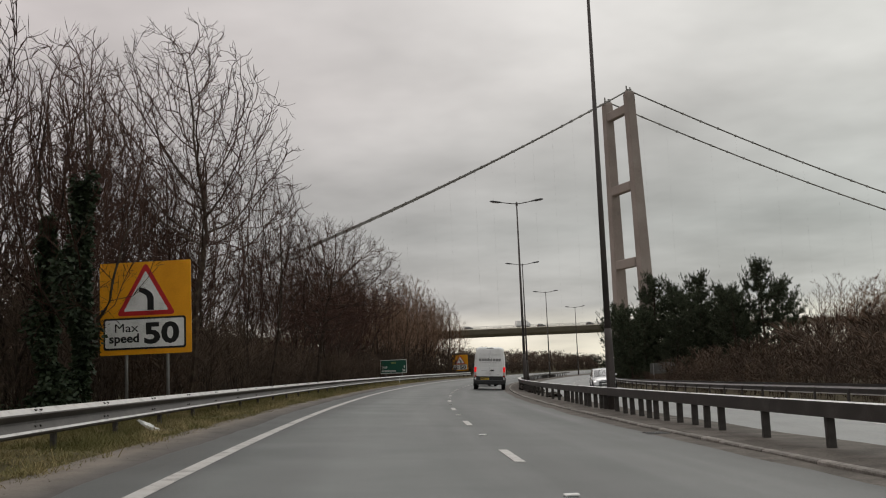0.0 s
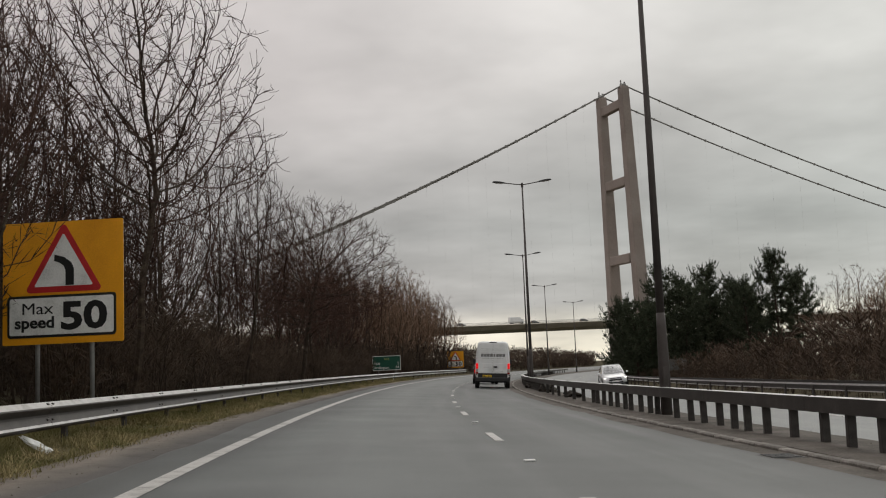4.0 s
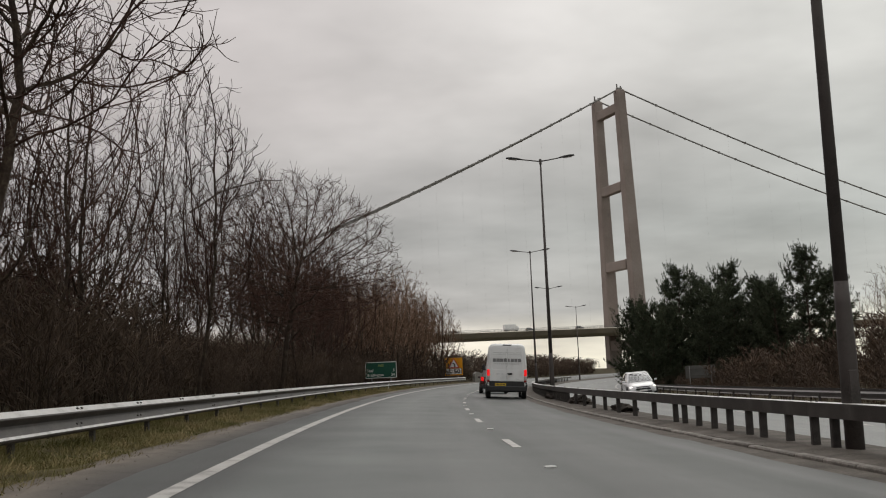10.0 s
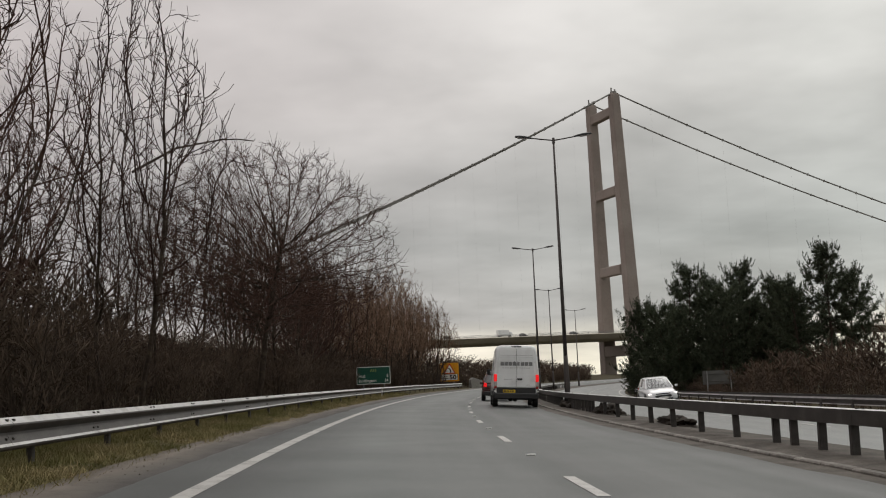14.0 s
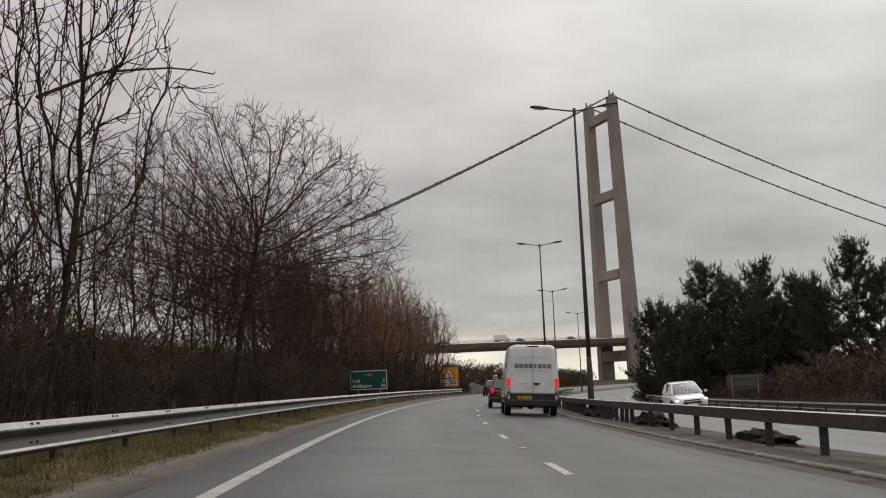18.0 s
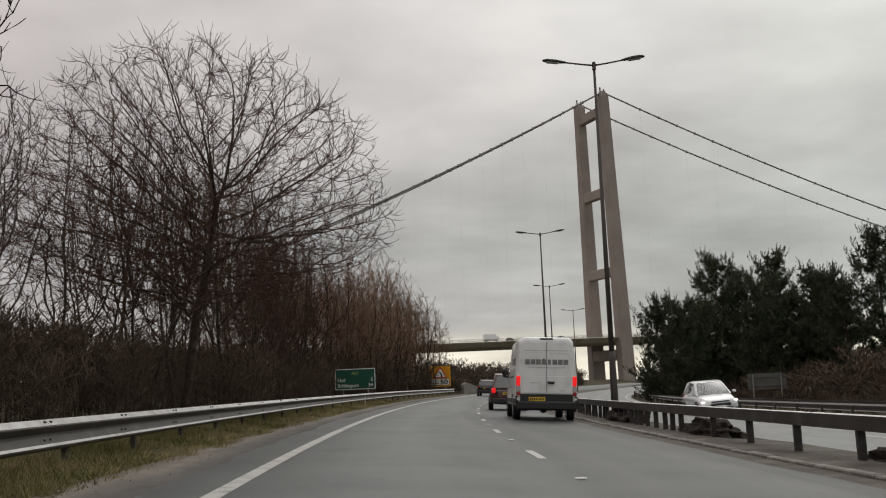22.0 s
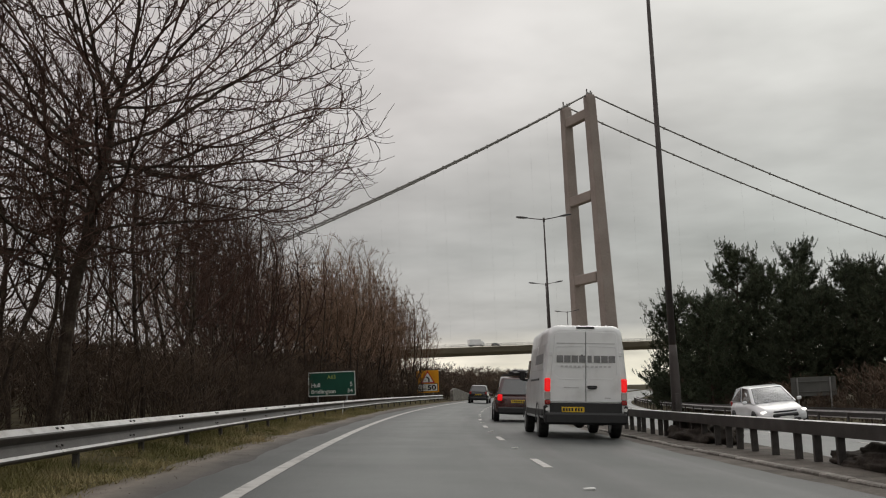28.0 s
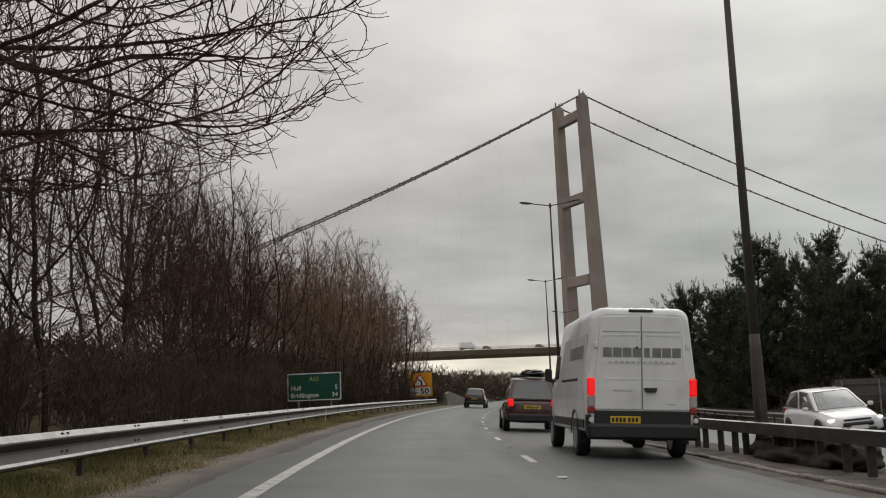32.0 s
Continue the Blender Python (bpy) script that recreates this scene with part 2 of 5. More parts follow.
M_MATTED = node_mat("matted_grass", (0.105, 0.089, 0.047), 0.95, spec=0.05, dark=(0.045, 0.038, 0.020), light=(0.17, 0.14, 0.08), scale=1.1, bump=1.0, bump_scale=35)
M_COLUMN = node_mat("lamp_column_paint", (0.066, 0.056, 0.052), 0.6, 0.2, dark=(0.034, 0.029, 0.026), scale=2.0, bump=0.15)
M_BLACK = node_mat("black_plastic", (0.016, 0.016, 0.017), 0.45, dark=(0.010, 0.010, 0.010), scale=8)
M_CONCRETE = node_mat("tower_concrete", (0.275, 0.232, 0.208), 0.85, dark=(0.205, 0.175, 0.158), light=(0.33, 0.29, 0.262), scale=0.06, bump=0.1, bump_scale=1.5)
M_DECK = node_mat("deck_steel_paint", (0.42, 0.385, 0.315), 0.6, dark=(0.30, 0.275, 0.225), scale=0.1)
M_CABLE = node_mat("cable_paint", (0.22, 0.215, 0.205), 0.6, scale=0.3)
M_AMBER = node_mat("amber_sign_film", (0.83, 0.36, 0.012), 0.38, dark=(0.70, 0.28, 0.008), scale=1.2)
M_WHITE = node_mat("white_sign_film", (0.78, 0.78, 0.76), 0.4, dark=(0.55, 0.55, 0.52), scale=3)
M_RED = node_mat("red_sign_film", (0.52, 0.025, 0.03), 0.4, scale=3)
M_SIGNBLACK = node_mat("black_sign_film", (0.012, 0.012, 0.012), 0.45, scale=3)
M_GREEN = node_mat("green_sign_film", (0.005, 0.068, 0.043), 0.4, dark=(0.003, 0.048, 0.030), scale=1.5)
M_YELTXT = node_mat("yellow_sign_text", (0.30, 0.36, 0.10), 0.4, scale=3)
M_POLE = node_mat("grey_sign_pole", (0.25, 0.245, 0.24), 0.5, 0.4, scale=5)
M_GREYBACK = node_mat("grey_sign_back", (0.085, 0.085, 0.078), 0.7, dark=(0.05, 0.052, 0.046), scale=2)
M_BARK = node_mat("bark", (0.055, 0.041, 0.032), 0.95, spec=0.12, dark=(0.026, 0.019, 0.015), light=(0.105, 0.082, 0.060), scale=6, bump=0.8, bump_scale=30, random_amt=0.3)
M_TWIG = node_mat("twigs", (0.060, 0.034, 0.026), 0.9, spec=0.12, dark=(0.030, 0.018, 0.014), light=(0.090, 0.054, 0.040), scale=3, random_amt=0.3)
M_REDTWIG = node_mat("warm_twigs", (0.170, 0.108, 0.074), 0.9, spec=0.15, dark=(0.085, 0.054, 0.038), light=(0.25, 0.165, 0.11), scale=2, random_amt=0.25)
M_IVY = node_mat("ivy_leaves", (0.022, 0.040, 0.014), 0.75, dark=(0.010, 0.020, 0.008), light=(0.045, 0.065, 0.025), scale=7, random_amt=0.25)
M_PINE = node_mat("pine_needles", (0.062, 0.075, 0.046), 0.85, spec=0.15, dark=(0.034, 0.044, 0.029), light=(0.096, 0.112, 0.070), scale=1.3, random_amt=0.25)
M_SCRUB = node_mat("bramble_stems", (0.085, 0.062, 0.047), 0.95, spec=0.1, dark=(0.040, 0.030, 0.023), light=(0.145, 0.102, 0.072), scale=0.35, random_amt=0.2)
M_GRASS = node_mat("winter_grass", (0.180, 0.160, 0.068), 0.9, spec=0.1, dark=(0.070, 0.080, 0.027), light=(0.36, 0.29, 0.165), scale=0.7, random_amt=0.1)
M_STRAW = node_mat("dead_grass_tufts", (0.30, 0.245, 0.125), 0.9, spec=0.1, dark=(0.14, 0.145, 0.050), light=(0.46, 0.37, 0.22), scale=0.9)
M_VANWHITE = node_mat("white_van_paint", (0.79, 0.80, 0.80), 0.32, dark=(0.62, 0.62, 0.61), light=(0.83, 0.84, 0.84), scale=1.4, bump_scale=2.5, coat=0.5)
M_VANPANEL = node_mat("white_van_panel", (0.75, 0.76, 0.76), 0.34, dark=(0.60, 0.60, 0.59), light=(0.80, 0.81, 0.81), scale=1.4, bump_scale=2.5, coat=0.5)
M_GREYTXT = node_mat("grey_vinyl", (0.21, 0.21, 0.21), 0.5, scale=5)
M_FAINTTXT_SHADE = node_mat("faded_vinyl_and_shade", (0.53, 0.53, 0.53), 0.5, scale=5)
M_TYRE = node_mat("tyre_rubber", (0.018, 0.018, 0.018), 0.75, scale=10, bump=0.3)
M_RIM = node_mat("wheel_rim", (0.30, 0.30, 0.31), 0.35, 0.8, scale=6)
M_GLASS = node_mat("dark_window_glass", (0.035, 0.038, 0.040), 0.05, spec=0.9, scale=2, bump_scale=3, coat=1.0)
M_PLATE = node_mat("yellow_plate", (0.72, 0.47, 0.02), 0.4, scale=5)
M_TAIL = glow_mat("brake_light_red", (0.85, 0.010, 0.012), 0.6)
M_TAILDIM = node_mat("tail_light_lens", (0.30, 0.02, 0.018), 0.15, scale=5, coat=0.5)
M_CLEARLENS = node_mat("clear_lens", (0.42, 0.38, 0.36), 0.15, scale=6, coat=0.5)
M_HEAD = glow_mat("headlight_glow", (1.0, 0.97, 0.9), 1.3)
M_BLACKCAR = node_mat("black_car_paint", (0.016, 0.015, 0.017), 0.22, scale=1.2, bump_scale=2.5, coat=0.8)
M_MAROON = node_mat("maroon_car_paint", (0.055, 0.012, 0.010), 0.25, scale=1.2, bump_scale=2.5, coat=0.8)
M_CARWHITE = node_mat("white_car_paint", (0.74, 0.75, 0.76), 0.25, dark=(0.66, 0.67, 0.68), scale=1.2, bump_scale=2.5, coat=0.8)


# ---- road geometry ----
def xd(y):
    """Where the lane line runs: a long right-hand bend between two straights."""
    a, b = -20.0, 210.0
    if y < a:
        return 1.41 + (a - 50) ** 2 / 1140 + (a - 50) / 570 * (y - a)
    if y > b:
        return 1.41 + (b - 50) ** 2 / 1140 + (b - 50) / 570 * (y - b)
    return 1.41 + (y - 50) ** 2 / 1140


def slope(y):
    return (xd(y + 0.5) - xd(y - 0.5))


def bank(y):
    """The cross-fall, which grows a little into the bend."""
    y = min(110.0, max(0.0, y))
    return 0.0467 + 0.0002 * (y - 40) + 0.0001 * max(0.0, y - 40)


def ground_z(u, y):
    b = bank(y)
    if u < -6.8:
        # wooded bank added to close low sky gaps, higher along the first stretch
        rise = 2.0 + 1.8 * min(1.0, max(0.0, (100 - y) / 25)) * min(1.0, max(0.0, (y + 10) / 20))
        return 6.8 * b + min(rise, (-6.8 - u) * 0.085)
    if u > 13.5:
        return -13.5 * b + min(1.0, (u - 13.5) * 0.03)
    return -b * u


def at(y, u, dz=0.0):
    return Vector((xd(y) + u, y, ground_z(u, y) + dz))


def heading(y):
    """Turn about z that lays a thing's own y along the road."""
    return math.degrees(-math.atan(slope(y)))


# ---- mesh helpers ----
def mesh_ob(name, bm, mats, parent=None, smooth=False):
    me = bpy.data.meshes.new(name)
    bm.to_mesh(me)
    bm.free()
    for m in (mats if isinstance(mats, (list, tuple)) else [mats]):
        me.materials.append(m)
    if smooth:
        for p in me.polygons:
            p.use_smooth = True
    ob = new(name, me)
    if parent:
        ob.parent = parent
    return ob


def part(name, bm, material, parent, label="", smooth=False):
    ob = mesh_ob(name, bm, material, parent, smooth)
    if label:
        ob["label"] = label
    return ob


def box(bm, c, s, bevel=0.0, rot=None):
    """A box of size s at c, with its edges bevelled."""
    geo = bmesh.ops.create_cube(bm, size=1.0)
    vs = geo["verts"]
    bmesh.ops.scale(bm, vec=s, verts=vs)
    if bevel:
        es = list({e for v in vs for e in v.link_edges})
        r = bmesh.ops.bevel(bm, geom=es, offset=bevel, segments=1, affect="EDGES", profile=0.7)
        vs = list({v for f in r["faces"] for v in f.verts} | {v for v in vs if v.is_valid})
    if rot:
        bmesh.ops.rotate(bm, cent=(0, 0, 0), matrix=rot, verts=vs)
    bmesh.ops.translate(bm, vec=c, verts=vs)
    return vs


def tube(bm, pts, radii, sides=8, cap=True):
    """A tapered tube along points."""
    rings = []
    for i, p in enumerate(pts):
        p = Vector(p)
        d = (Vector(pts[min(i + 1, len(pts) - 1)]) - Vector(pts[max(i - 1, 0)])).normalized()
        a = d.orthogonal().normalized() if abs(d.z) < 0.99 else Vector((1, 0, 0))
        b = d.cross(a).normalized()
        a = b.cross(d)
        rings.append([bm.verts.new(p + (a * math.cos(2 * math.pi * k / sides) + b * math.sin(2 * math.pi * k / sides)) * radii[i]) for k in range(sides)])
    for r0, r1 in zip(rings, rings[1:]):
        for k in range(sides):
            bm.faces.new((r0[k], r0[(k + 1) % sides], r1[(k + 1) % sides], r1[k]))
    if cap:
        bm.faces.new(rings[0][::-1])
        bm.faces.new(rings[-1])


def strip(name, us, ys, dz, mat, parent=None):
    """A sheet laid over the road's cross-section between offsets us, along ys, with metres across and along as UV."""
    bm = bmesh.new()
    uvl = bm.loops.layers.uv.new("road")
    grid = [[bm.verts.new(at(y, u, dz(u, y) if callable(dz) else dz)) for u in us] for y in ys]
    for j in range(len(ys) - 1):
        for i in range(len(us) - 1):
            f = bm.faces.new((grid[j][i], grid[j][i + 1], grid[j + 1][i + 1], grid[j + 1][i]))
            for lp, (a, b) in zip(f.loops, ((i, j), (i + 1, j), (i + 1, j + 1), (i, j + 1))):
                lp[uvl].uv = (us[a], ys[b])
    return mesh_ob(name, bm, mat, parent)


def extrude(bm, y0, y1, profile, u0):
    """A profile (across, up) swept along the road from y0 to y1 at offset u0; closed loop."""
    ends = []
    for y in (y0, y1):
        base = at(y, u0)
        ends.append([bm.verts.new(base + Vector((a, -a * slope(y), h))) for a, h in profile])
    k = len(profile)
    for i in range(k):
        bm.faces.new((ends[0][i], ends[0][(i + 1) % k], ends[1][(i + 1) % k], ends[1][i]))
    bm.faces.new(ends[0][::-1])
    bm.faces.new(ends[1])


def frange(a, b, s):
    return [a + s * i for i in range(int(round((b - a) / s)) + 1)]


def empty(name, loc, rz=0.0, label="", category="", group="", kind=""):
    ob = new(name)
    ob.empty_display_size = 0.3
    ob.matrix_world = pose(*loc, 0, 0, rz)
    return tagged(ob, label, category, group, kind)


# ---- ground and road ----
def build_ground():
    us = [-4000, -1500, -600, -250, -120, -60, -35, -22, -16, -12, -9, -7.6, -6.8, -6, -5, 0, 4, 8, 13.5, 16, 20, 30, 60, 120, 300, 800, 2000, 4000]
    ys = [-4000, -1500, -500, -200, -80] + frange(-40, 240, 4) + [260, 300, 360, 450, 600, 800, 1200, 2000, 4000]
    rnd = random.Random(3)
    low = lambda u, y: -0.06 + (rnd.uniform(-0.05, 0.05) if u < -7 or u > 14 else 0)
    g = strip("ground", us, ys, low, M_GROUND)
    tagged(g, "damp brown winter verge soil and leaf litter", "ground", kind="structure")


build_ground()
ROAD_Y = frange(-40, 260, 2) + frange(270, 420, 10)
road = tagged(strip("road", [-4.9, -3.7, -1.8, 0, 1.7, 3.32], ROAD_Y, 0.0, M_ROAD), "wet dark grey asphalt carriageway with two lanes", "road", kind="structure")
road_far = tagged(strip("road_opposite", [5.2, 7, 9, 11, 12.9], ROAD_Y, -0.02, M_ROAD_WET), "wet asphalt of the opposite carriageway", "road", kind="structure")
tagged(strip("verge", [-7.6, -6.9, -6.2, -5.6, -5.1, -4.95], frange(-30, 150, 0.8), lambda u, y: (-0.05 if u > -5.0 else 0.0) + 0.05 * noise.noise(Vector((u * 1.3, y * 0.7, 3))), M_MATTED), "matted straw-brown and olive winter grass verge", "verge", kind="structure")
tagged(strip("dirt_strip", [-5.45, -5.2, -4.95, -4.8, -4.65, -4.5, -4.35, -4.2, -4.05], frange(-30, 150, 0.4), lambda u, y: (-0.04 if u < -5.3 else 0.016 - 0.024 * max(0.0, (u + 4.8) / 0.6)) + 0.007 * noise.noise(Vector((u * 0.8, y * 0.22, 7))) + 0.003 * noise.noise(Vector((u * 4, y * 0.9, 2))), M_SILT), "wet gritty dirt along the edge of the asphalt", "dirt", kind="structure")
strip("edge_line", [-3.77, -3.59], ROAD_Y, 0.005, M_LINE, road)["label"] = "worn white edge line"
tagged(strip("edge_line_far", [12.2, 12.35], ROAD_Y, -0.014, M_LINE, road_far), "worn white edge line")


def build_dashes():
    bm = bmesh.new()
    box(bm, (0, 0, 0), (0.13, 2.0, 0.008), 0.003)
    me = bpy.data.meshes.new("lane_dash")
    bm.to_mesh(me); bm.free(); me.materials.append(M_LINE)
    bm = bmesh.new()
    box(bm, (0, 0, 0.008), (0.13, 0.10, 0.022), 0.007)
    box(bm, (0, -0.052, 0.010), (0.08, 0.006, 0.010))
    ms = bpy.data.meshes.new("road_stud")
    bm.to_mesh(ms); bm.free(); ms.materials.append(M_WHITE)
    y = 16.71 - 9 * 4
    while y < 300:
        for u0, rd in ((0.0, road), (9.0, road_far)):
            if u0 and y < 0:
                continue
            o = new("lane_dash", me); o.parent = rd
            o.matrix_world = Matrix.Translation(at(y, u0, 0.004 - (0.02 if u0 else 0))) @ pose(0, 0, 0, 0, math.degrees(math.atan(bank(y))), heading(y))
            if not u0:
                s = new("road_stud", ms); s.parent = rd
                s.matrix_world = Matrix.Translation(at(y + 4.5, 0, 0.002)) @ pose(0, 0, 0, 0, 0, heading(y))
        y += 9


build_dashes()

# silt washed against the median kerb
tagged(strip("gutter_silt", [2.85, 3.05, 3.34], frange(-30, 200, 0.7), lambda u, y: (-0.010 if u < 2.9 else 0.006 if u < 3.2 else 0.016) + 0.010 * noise.noise(Vector((u * 2.1, y * 0.5, 11))), M_MUD), "dark silt washed along the median kerb", "dirt", kind="structure")
# raised median with kerb
MED_Y = frange(-30, 300, 1.5)
rm = random.Random(8)
tagged(strip("median", [3.46, 3.8, 4.4, 5.0, 5.2], MED_Y, lambda u, y: (0.045 if u < 3.5 else 0.075 if u < 5.1 else -0.03) + rm.uniform(-0.012, 0.022), M_MUD), "muddy gritty raised median strip", "median", kind="structure")


def build_kerb():
    bm = bmesh.new()
    box(bm, (0, 0, 0.0), (0.14, 0.905, 0.30), 0.018)
    me = bpy.data.meshes.new("kerb_stone")
    bm.to_mesh(me); bm.free(); me.materials.append(M_KERB)
    kerb = empty("kerb", at(40, 3.39), 0, "grimy concrete kerb stones along the median", "kerb", kind="structure")
    inv = kerb.matrix_world.inverted()
    y = -8.0
    rnd = random.Random(4)
    while y < 185:
        o = new("kerb_stone", me)
        o.parent = kerb
        o.matrix_basis = inv @ (Matrix.Translation(at(y, 3.39 + rnd.uniform(-0.008, 0.008), -0.088 + rnd.uniform(-0.008, 0.008))) @ pose(0, 0, 0, 0, 0, heading(y)))
        y += 0.915


build_kerb()


# ---- barriers ----
WAVE = [(0.0, 0.0), (0.055, 0.010), (0.083, 0.030), (0.088, 0.055), (0.062, 0.085), (0.008, 0.172), (0.004, 0.20), (0.075, 0.262), (0.084, 0.280), (0.076, 0.297), (0.0, 0.365)]
W_BEAM = WAVE + [(a - 0.012, h) for a, h in reversed(WAVE)]
BOX_BEAM = [(-0.10, 0.0), (-0.06, 0.0), (-0.06, 0.012), (-0.085, 0.012), (-0.085, 0.188), (0.085, 0.188), (0.085, 0.012), (0.06, 0.012), (0.06, 0.0), (0.10, 0.0), (0.10, 0.2), (-0.10, 0.2)]


def build_barrier(name, u0, lift, prof, y0, y1, seg, post_h, post_ys, label, post_size):
    root = empty(name, at(y0, u0), 0, label, "crash barrier", "crash barriers")
    off = -root.location
    y = y0
    while y < y1:
        bm = bmesh.new()
        extrude(bm, y + 0.004, y + seg - 0.004, [(a, h + lift) for a, h in prof], u0)
        bmesh.ops.translate(bm, vec=off, verts=bm.verts)
        bmesh.ops.recalc_face_normals(bm, faces=bm.faces)
        bm.normal_update()
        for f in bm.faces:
            # sky light painted in: upturned faces get pale steel, the rest dark grimed steel
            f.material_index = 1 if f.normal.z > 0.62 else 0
        part("rail", bm, [M_STEEL, M_STEEL_LIT], root)
        # lap joint with bolts
        bm = bmesh.new()
        top = max(h for _, h in prof)
        for k in (-0.10, 0.10):
            c = at(y + k, u0, lift + top) + off
            if prof is W_BEAM:
                box(bm, c + Vector((0.040, 0, -0.030)), (0.036, 0.045, 0.026), 0.006)
                box(bm, c + Vector((0.040, 0, -0.235)), (0.030, 0.040, 0.026), 0.006)
            else:
                box(bm, c + Vector((0.02, 0, 0.006)), (0.03, 0.03, 0.016), 0.005)
        tagged(part("bolt", bm, M_STEEL_D, root), kind="stuff")
        y += seg
    bm = bmesh.new()
    box(bm, (0, 0, (post_h - 0.25) / 2), (*post_size, post_h + 0.25), 0.006)
    me = bpy.data.meshes.new("post")
    bm.to_mesh(me); bm.free(); me.materials.append(M_STEEL_D)
    rnd = random.Random(int(u0 * 10) + 50)
    for py in post_ys:
        o = new("post", me); o.parent = root
        o.matrix_basis = Matrix.Translation(at(py, u0 + (-0.085 if prof is W_BEAM else 0)) + off) @ pose(0, 0, 0, rnd.uniform(-1, 1), rnd.uniform(-1, 1), heading(py))
    return root


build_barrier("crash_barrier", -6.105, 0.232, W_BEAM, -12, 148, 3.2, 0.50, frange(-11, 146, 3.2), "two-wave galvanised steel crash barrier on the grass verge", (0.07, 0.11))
LAMPS = (-8.0, 32.2, 71.2, 111.2, 152.4, 193.0)
# posts stand every 2.4 m, and twice as close along each lamp
NEAR_LAMP = (-10.7, -9.8, -9.0, -7.9, -6.8, -5.9, -5.2, -4.4, -3.4, -2.5, -1.4, 0.3, 1.0, 2.0, 3.2, 3.9, 5.0, 6.0, 7.1, 8.2, 9.0)
posts = [l + k for l in LAMPS for k in NEAR_LAMP if -8 < l + k < 178]
posts += [p for p in frange(-7.1, 178, 2.4) if all(abs(p - q) > 1.1 for q in posts)]
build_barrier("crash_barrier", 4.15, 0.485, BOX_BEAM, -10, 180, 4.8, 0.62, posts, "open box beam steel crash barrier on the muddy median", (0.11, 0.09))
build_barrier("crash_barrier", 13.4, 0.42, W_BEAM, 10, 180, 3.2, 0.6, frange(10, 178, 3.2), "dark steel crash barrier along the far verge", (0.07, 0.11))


# ---- street lamps ----
def build_lamp():
    root = empty("street_lamp", (0, 0, 0), 0, "tall dark painted steel street lamp with two lanterns on the median", "street lamp", "street lamps on the median")
    bm = bmesh.new(); tube(bm, [(0, 0, -0.3), (0, 0, 1.3), (0, 0, 1.9), (0, 0, 2.2)], [0.125, 0.118, 0.104, 0.094], 24)
    part("base", bm, M_COLUMN, root, smooth=True)
    bm = bmesh.new(); tube(bm, [(0, 0, 2.15), (0, 0, 6), (0, 0, 11.95)], [0.092, 0.074, 0.042], 16)
    part("shaft", bm, M_COLUMN, root, smooth=True)
    bm = bmesh.new(); box(bm, (0, -0.118, 0.75), (0.12, 0.03, 0.55), 0.01)
    part("access_door", bm, M_COLUMN, root)
    bm = bmesh.new(); tube(bm, [(0, 0, 11.85), (0, 0, 12.12)], [0.07, 0.06], 8)
    part("collar", bm, M_COLUMN, root)
    for sx in (-1, 1):
        bm = bmesh.new(); tube(bm, [(0, 0, 12.0), (0.45 * sx, 0, 12.06), (1.08 * sx, 0, 12.16)], [0.032, 0.03, 0.028], 8)
        part("arm", bm, M_COLUMN, root, smooth=True)
        bm = bmesh.new()
        prof = [(0.95, 0.045, 0.045), (1.08, 0.075, 0.070), (1.3, 0.115, 0.095), (1.56, 0.125, 0.095), (1.72, 0.09, 0.065), (1.76, 0.04, 0.03)]
        rings = []
        for x, w, h in prof:
            rings.append([bm.verts.new((x * sx, w * math.cos(t), 12.01 + 0.13 * x + h * math.sin(t) * (1 if math.sin(t) > 0 else 0.35))) for t in [math.pi * 2 * k / 10 for k in range(10)]])
        for a, b in zip(rings, rings[1:]):
            for k in range(10):
                bm.faces.new((a[k], a[(k + 1) % 10], b[(k + 1) % 10], b[k]))
        bm.faces.new(rings[0]); bm.faces.new(rings[-1])
        bmesh.ops.recalc_face_normals(bm, faces=bm.faces)
        lan = part("lantern", bm, M_BLACK, root, "dark grey lantern housing", True)
        bm = bmesh.new(); box(bm, (1.42 * sx, 0, 12.165), (0.44, 0.17, 0.05), 0.02, Matrix.Rotation(-0.13 * sx, 3, "Y"))
        part("bowl", bm, M_CLEARLENS, lan, "clear lamp bowl")
    return root


lamp0 = build_lamp()
for i, ly in enumerate(LAMPS):
    m = Matrix.Translation(at(ly, 4.38 if ly != 32.2 else 4.28, 0.1)) @ pose(0, 0, 0, 0, 0, heading(ly))
    if i == 0:
        lamp0.matrix_world = m
    else:
        copy_thing(lamp0, m)


# ---- suspension bridge ----
A2 = Vector((0.938, 0.347, 0)).normalized()     # along the deck, towards the main span
T_R, T_L = Vector((101.2, 557.0, 0)), Vector((92.9, 580.0, 0))
MID = (T_R + T_L) / 2
ACROSS = (T_L - T_R).normalized()


